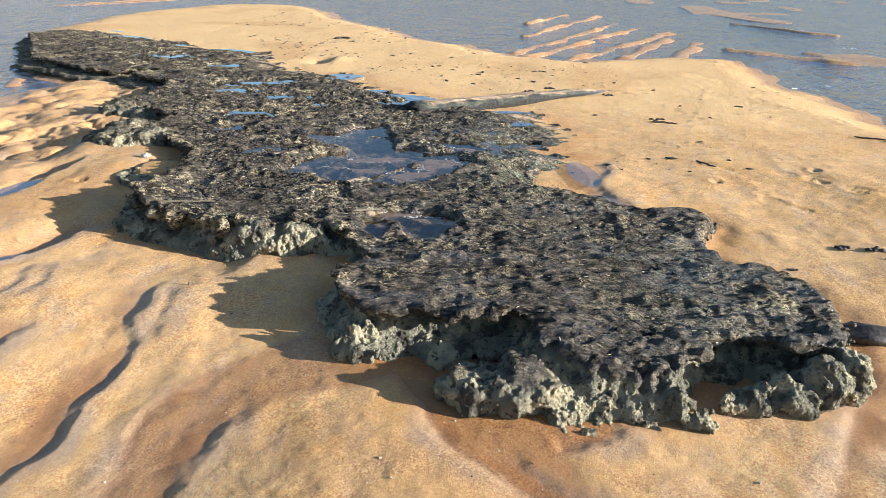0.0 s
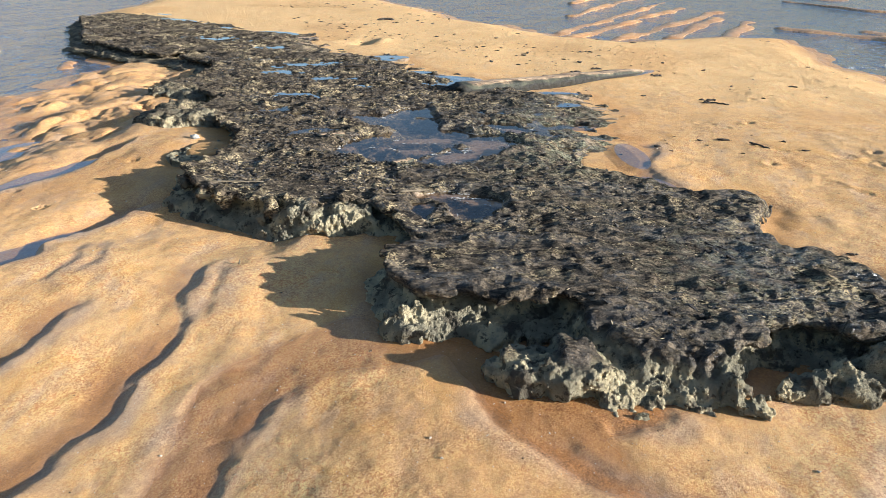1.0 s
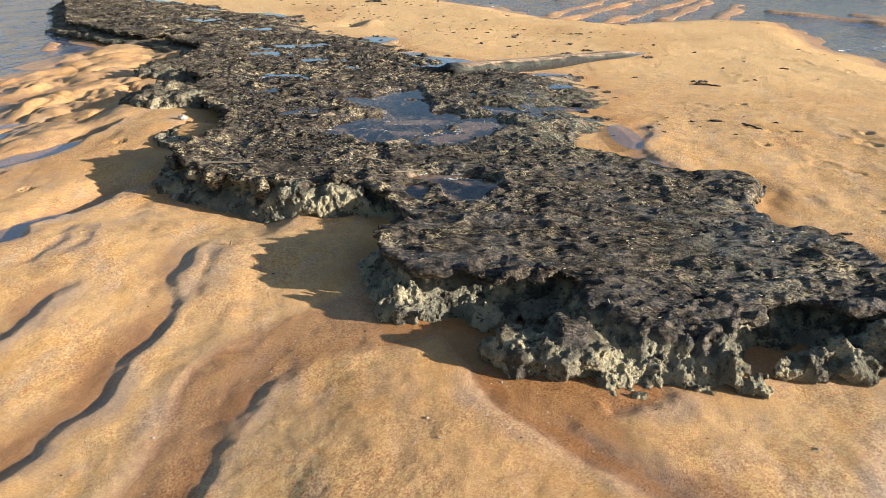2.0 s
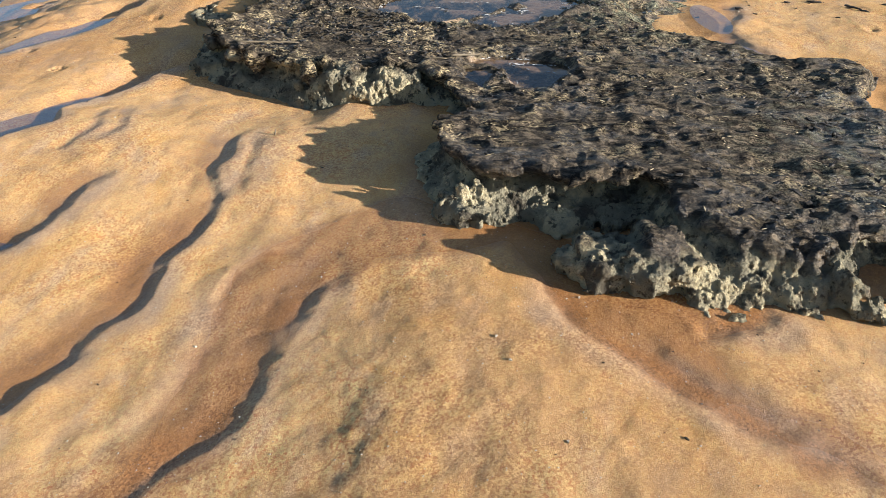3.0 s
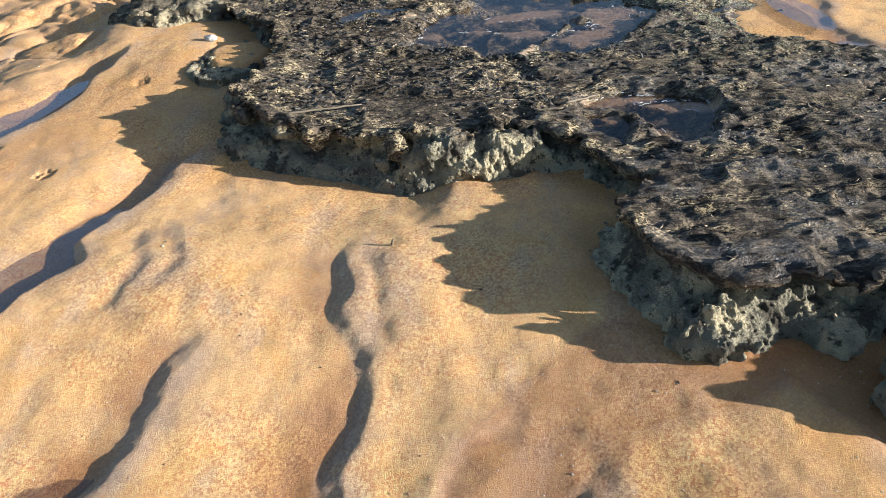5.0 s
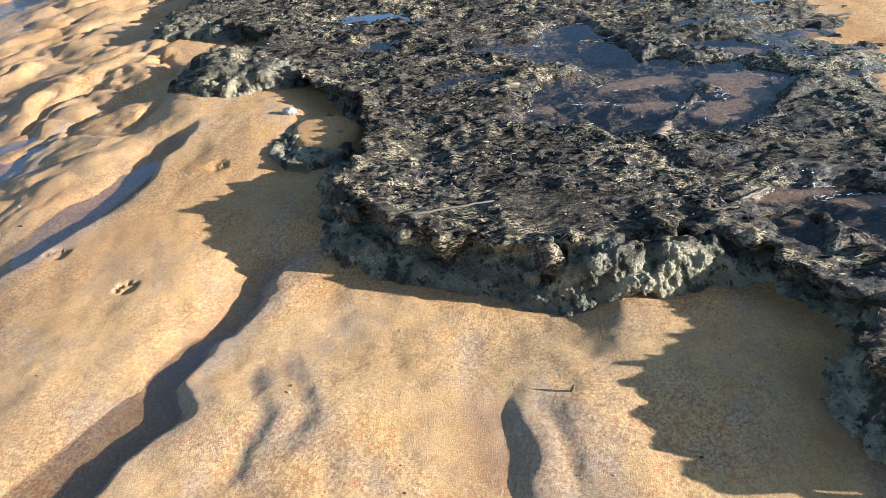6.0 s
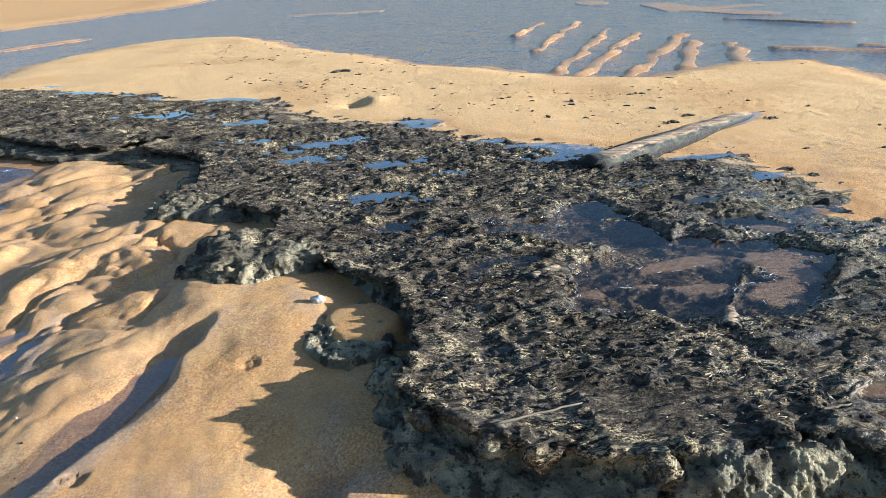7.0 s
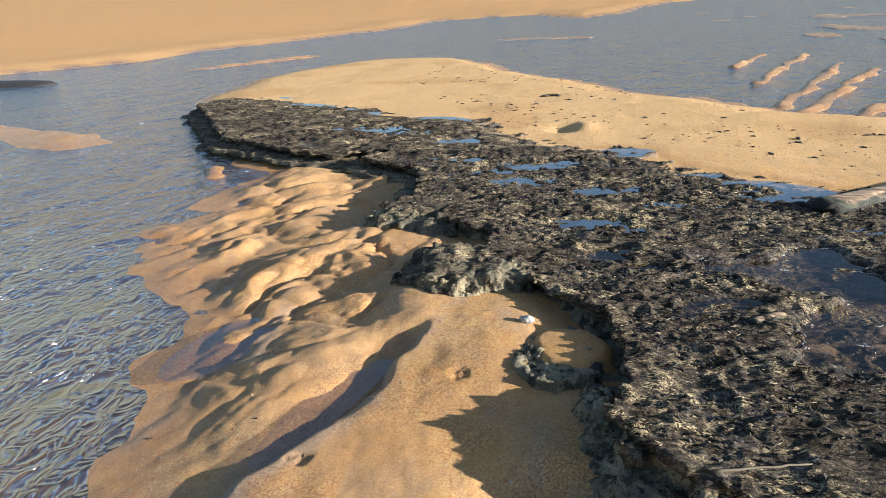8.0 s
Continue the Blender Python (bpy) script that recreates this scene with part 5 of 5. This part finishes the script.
def scatter(name, xyz, sizes, turns, mat, label, category, tilt=0.25, seed=5):
    """Many small uneven slivers, joined."""
    rg = np.random.RandomState(seed)
    n = len(xyz)
    ring = np.array([(-1, -1), (1, -1), (1, 1), (-1, 1)], float)
    q = np.zeros((n, 3, 4, 3))
    for k, (along, wide) in enumerate(((-1, 0.35), (0, 1.0), (1, 0.25))):
        q[:, k, :, 0] = along * sizes[:, :1] + rg.uniform(-0.2, 0.2, (n, 4)) * sizes[:, :1]
        q[:, k, :, 1] = ring[None, :, 0] * wide * sizes[:, 1:2] + rg.uniform(-1, 1, (n, 1)) * sizes[:, 1:2] * (1.2 if k else 0.6)
        q[:, k, :, 2] = ring[None, :, 1] * (0.4 + 0.6 * wide) * sizes[:, 2:]
    q = q.reshape(n, 12, 3) * (1 + rg.uniform(-0.15, 0.15, (n, 12, 3)))
    tx = rg.normal(0, tilt, (n, 1))
    q = np.stack([q[..., 0], q[..., 1], q[..., 2] + tx * q[..., 0]], -1)
    c, s = np.cos(turns)[:, None], np.sin(turns)[:, None]
    q = np.stack([q[..., 0] * c - q[..., 1] * s, q[..., 0] * s + q[..., 1] * c, q[..., 2]], -1) + xyz[:, None]
    f = [(0, 1, 2, 3), (11, 10, 9, 8)]
    for b in (0, 4):
        f += [(b + k, b + 4 + k, b + 4 + (k + 1) % 4, b + (k + 1) % 4) for k in range(4)]
    quads = (np.array(f)[None] + 12 * np.arange(n)[:, None, None]).reshape(-1, 4)
    me = raw_mesh(name, q.reshape(-1, 3), quads)
    me.polygons.foreach_set("use_smooth", np.zeros(len(quads), bool))
    me.materials.append(mat)
    return tagged(new(name, me), label, category, kind="stuff")


def on_bed(count, seed, clump, dens, edge_in=-0.015):
    """Places on the dry top of the bed, gathered in drifts."""
    rg = np.random.RandomState(seed)
    x, y = rg.uniform(-3.4, 1.35, count * 6), rg.uniform(2.3, 7.2, count * 6)
    ok = lookup(edge, x, y) < edge_in
    wet = np.maximum(lookup(carve, x, y), lookup(carve2, x, y))
    ok &= (wet < 0.25) & (lookup(back_zone, x, y) < 0.55)
    ok &= rg.uniform(0, 1, len(x)) < 0.5 + 0.5 * smooth(0.2, -0.7, x - 0.35 * (y - 3.4))
    ok &= vnoise(x * clump, y * clump * 1.6, seed=seed) + rg.uniform(-0.6, 0.6, len(x)) > dens
    x, y = x[ok][:count], y[ok][:count]
    return x, y, lookup(top, x, y), rg


x, y, z, rg = on_bed(3600, 61, 4.0, 0.3, -0.02)
k = len(x)
scatter("straw_fibres", np.stack([x, y, z + 0.0008], -1), np.stack([0.003 + 0.010 * rg.uniform(0, 1, k) ** 2, rg.uniform(0.0006, 0.0018, k), rg.uniform(0.0006, 0.0016, k)], -1),
        rg.normal(-0.12, 0.5, k), STRAW, "pale straw-like root fibres strewn over the peat", "fibres", 0.18, 62)
x, y, z, rg = on_bed(4000, 71, 3.0, -0.1, -0.07)
k = len(x)
scatter("peat_crumbs", np.stack([x, y, z + 0.001], -1), np.stack([rg.uniform(0.003, 0.014, k), rg.uniform(0.002, 0.008, k), rg.uniform(0.002, 0.005, k)], -1),
        rg.normal(0, 0.7, k), CLOD, "dark crumbs of loose peat", "crumbs", 0.4, 72)
# pale slivers added at the waterline stand in for the meniscus's bright reflection
RIM_GLINT = plain_material("scum", (0.50, 0.50, 0.47), (0.72, 0.71, 0.66), 60, 0.25, 0.001, local=False)
slope_x, slope_y = np.gradient(top, px, py)
at_line = (np.abs(top - POOL_LEVEL) < 0.0022) & (big < 0.07) & (carve > 0.02) | (np.abs(top - HOLE_LEVEL) < 0.0022) & (hole < 0.05) & (carve2 > 0.02)
at_line &= (vnoise(PX * 7, PY * 7, seed=78) > -0.25) & (silt_field < 0.1)
rg = np.random.RandomState(77)
x, y = PX[at_line] + rg.normal(0, 0.002, at_line.sum()), PY[at_line] + rg.normal(0, 0.002, at_line.sum())
k = len(x)
scatter("rim_glints", np.stack([x, y, np.full(k, POOL_LEVEL + 0.0012)], -1), np.stack([rg.uniform(0.004, 0.011, k), rg.uniform(0.0006, 0.0018, k), np.full(k, 0.0009)], -1),
        np.arctan2(slope_x[at_line], -slope_y[at_line]), RIM_GLINT, "pale slivers added for the bright reflection along the dark pool's edge", "scum", 0.02, 79)
rg = np.random.RandomState(81)
x, y = rg.uniform(-3.3, 1.6, 5200), 1.0 + 4.2 * rg.uniform(0, 1, 5200) ** 1.4
ok = to_area(x, y, PEAT_EDGE) > 0.05
x, y = x[ok], y[ok]
z = ground_height(x, y)
k = len(x)
r = rg.uniform(0.0006, 0.0015, k) * (1 + 1.2 * (rg.uniform(0, 1, k) > 0.98))
scatter("shell_grit", np.stack([x, y, z + 0.3 * r], -1), np.stack([r * rg.uniform(0.8, 1.8, k), r, 0.7 * r], -1), rg.uniform(0, 6.28, k), GRIT,
        "pale grains of shell and grit on sand", "grit", 0.2, 82)
x, y = rg.uniform(-3.3, 2.6, 900), rg.uniform(1.0, 7.5, 900)
ok = to_area(x, y, PEAT_EDGE) > 0.05
x, y = x[ok], y[ok]
z = ground_height(x, y)
k = len(x)
r = rg.uniform(0.0006, 0.0018, k) * (1 + 1.5 * (rg.uniform(0, 1, k) > 0.95))
scatter("dark_specks", np.stack([x, y, z + 0.4 * r], -1), np.stack([r * rg.uniform(1.0, 2.5, k), r, 0.8 * r], -1), rg.uniform(0, 6.28, k), WEED,
        "dark specks of peat scattered over sand", "specks", 0.2, 83)
rg = np.random.RandomState(91)
x, y = rg.uniform(-4.5, 3.0, 3600), rg.uniform(4.6, 15.0, 3600)
ok = (to_area(x, y, PEAT_EDGE) > 0.12) & (to_area(x, y, BANK) < -0.25) & (x > -1.2 - 0.5 * (y - 6.0)) & (vnoise(x * 1.1, y * 1.1, seed=92) + 0.4 * rg.uniform(-1, 1, 3600) > 0.05)
x, y = x[ok], y[ok]
z = ground_height(x, y)
k = len(x)
r = 0.003 + 0.011 * rg.uniform(0, 1, k) ** 4
scatter("wrack_bits", np.stack([x, y, z + 0.2 * r], -1), np.stack([r * rg.uniform(1.0, 3.0, k), r, 0.5 * r], -1), rg.normal(0, 0.8, k), WEED,
        "dark bits of wrack and mud strewn over the sandbank", "wrack", 0.1, 93)
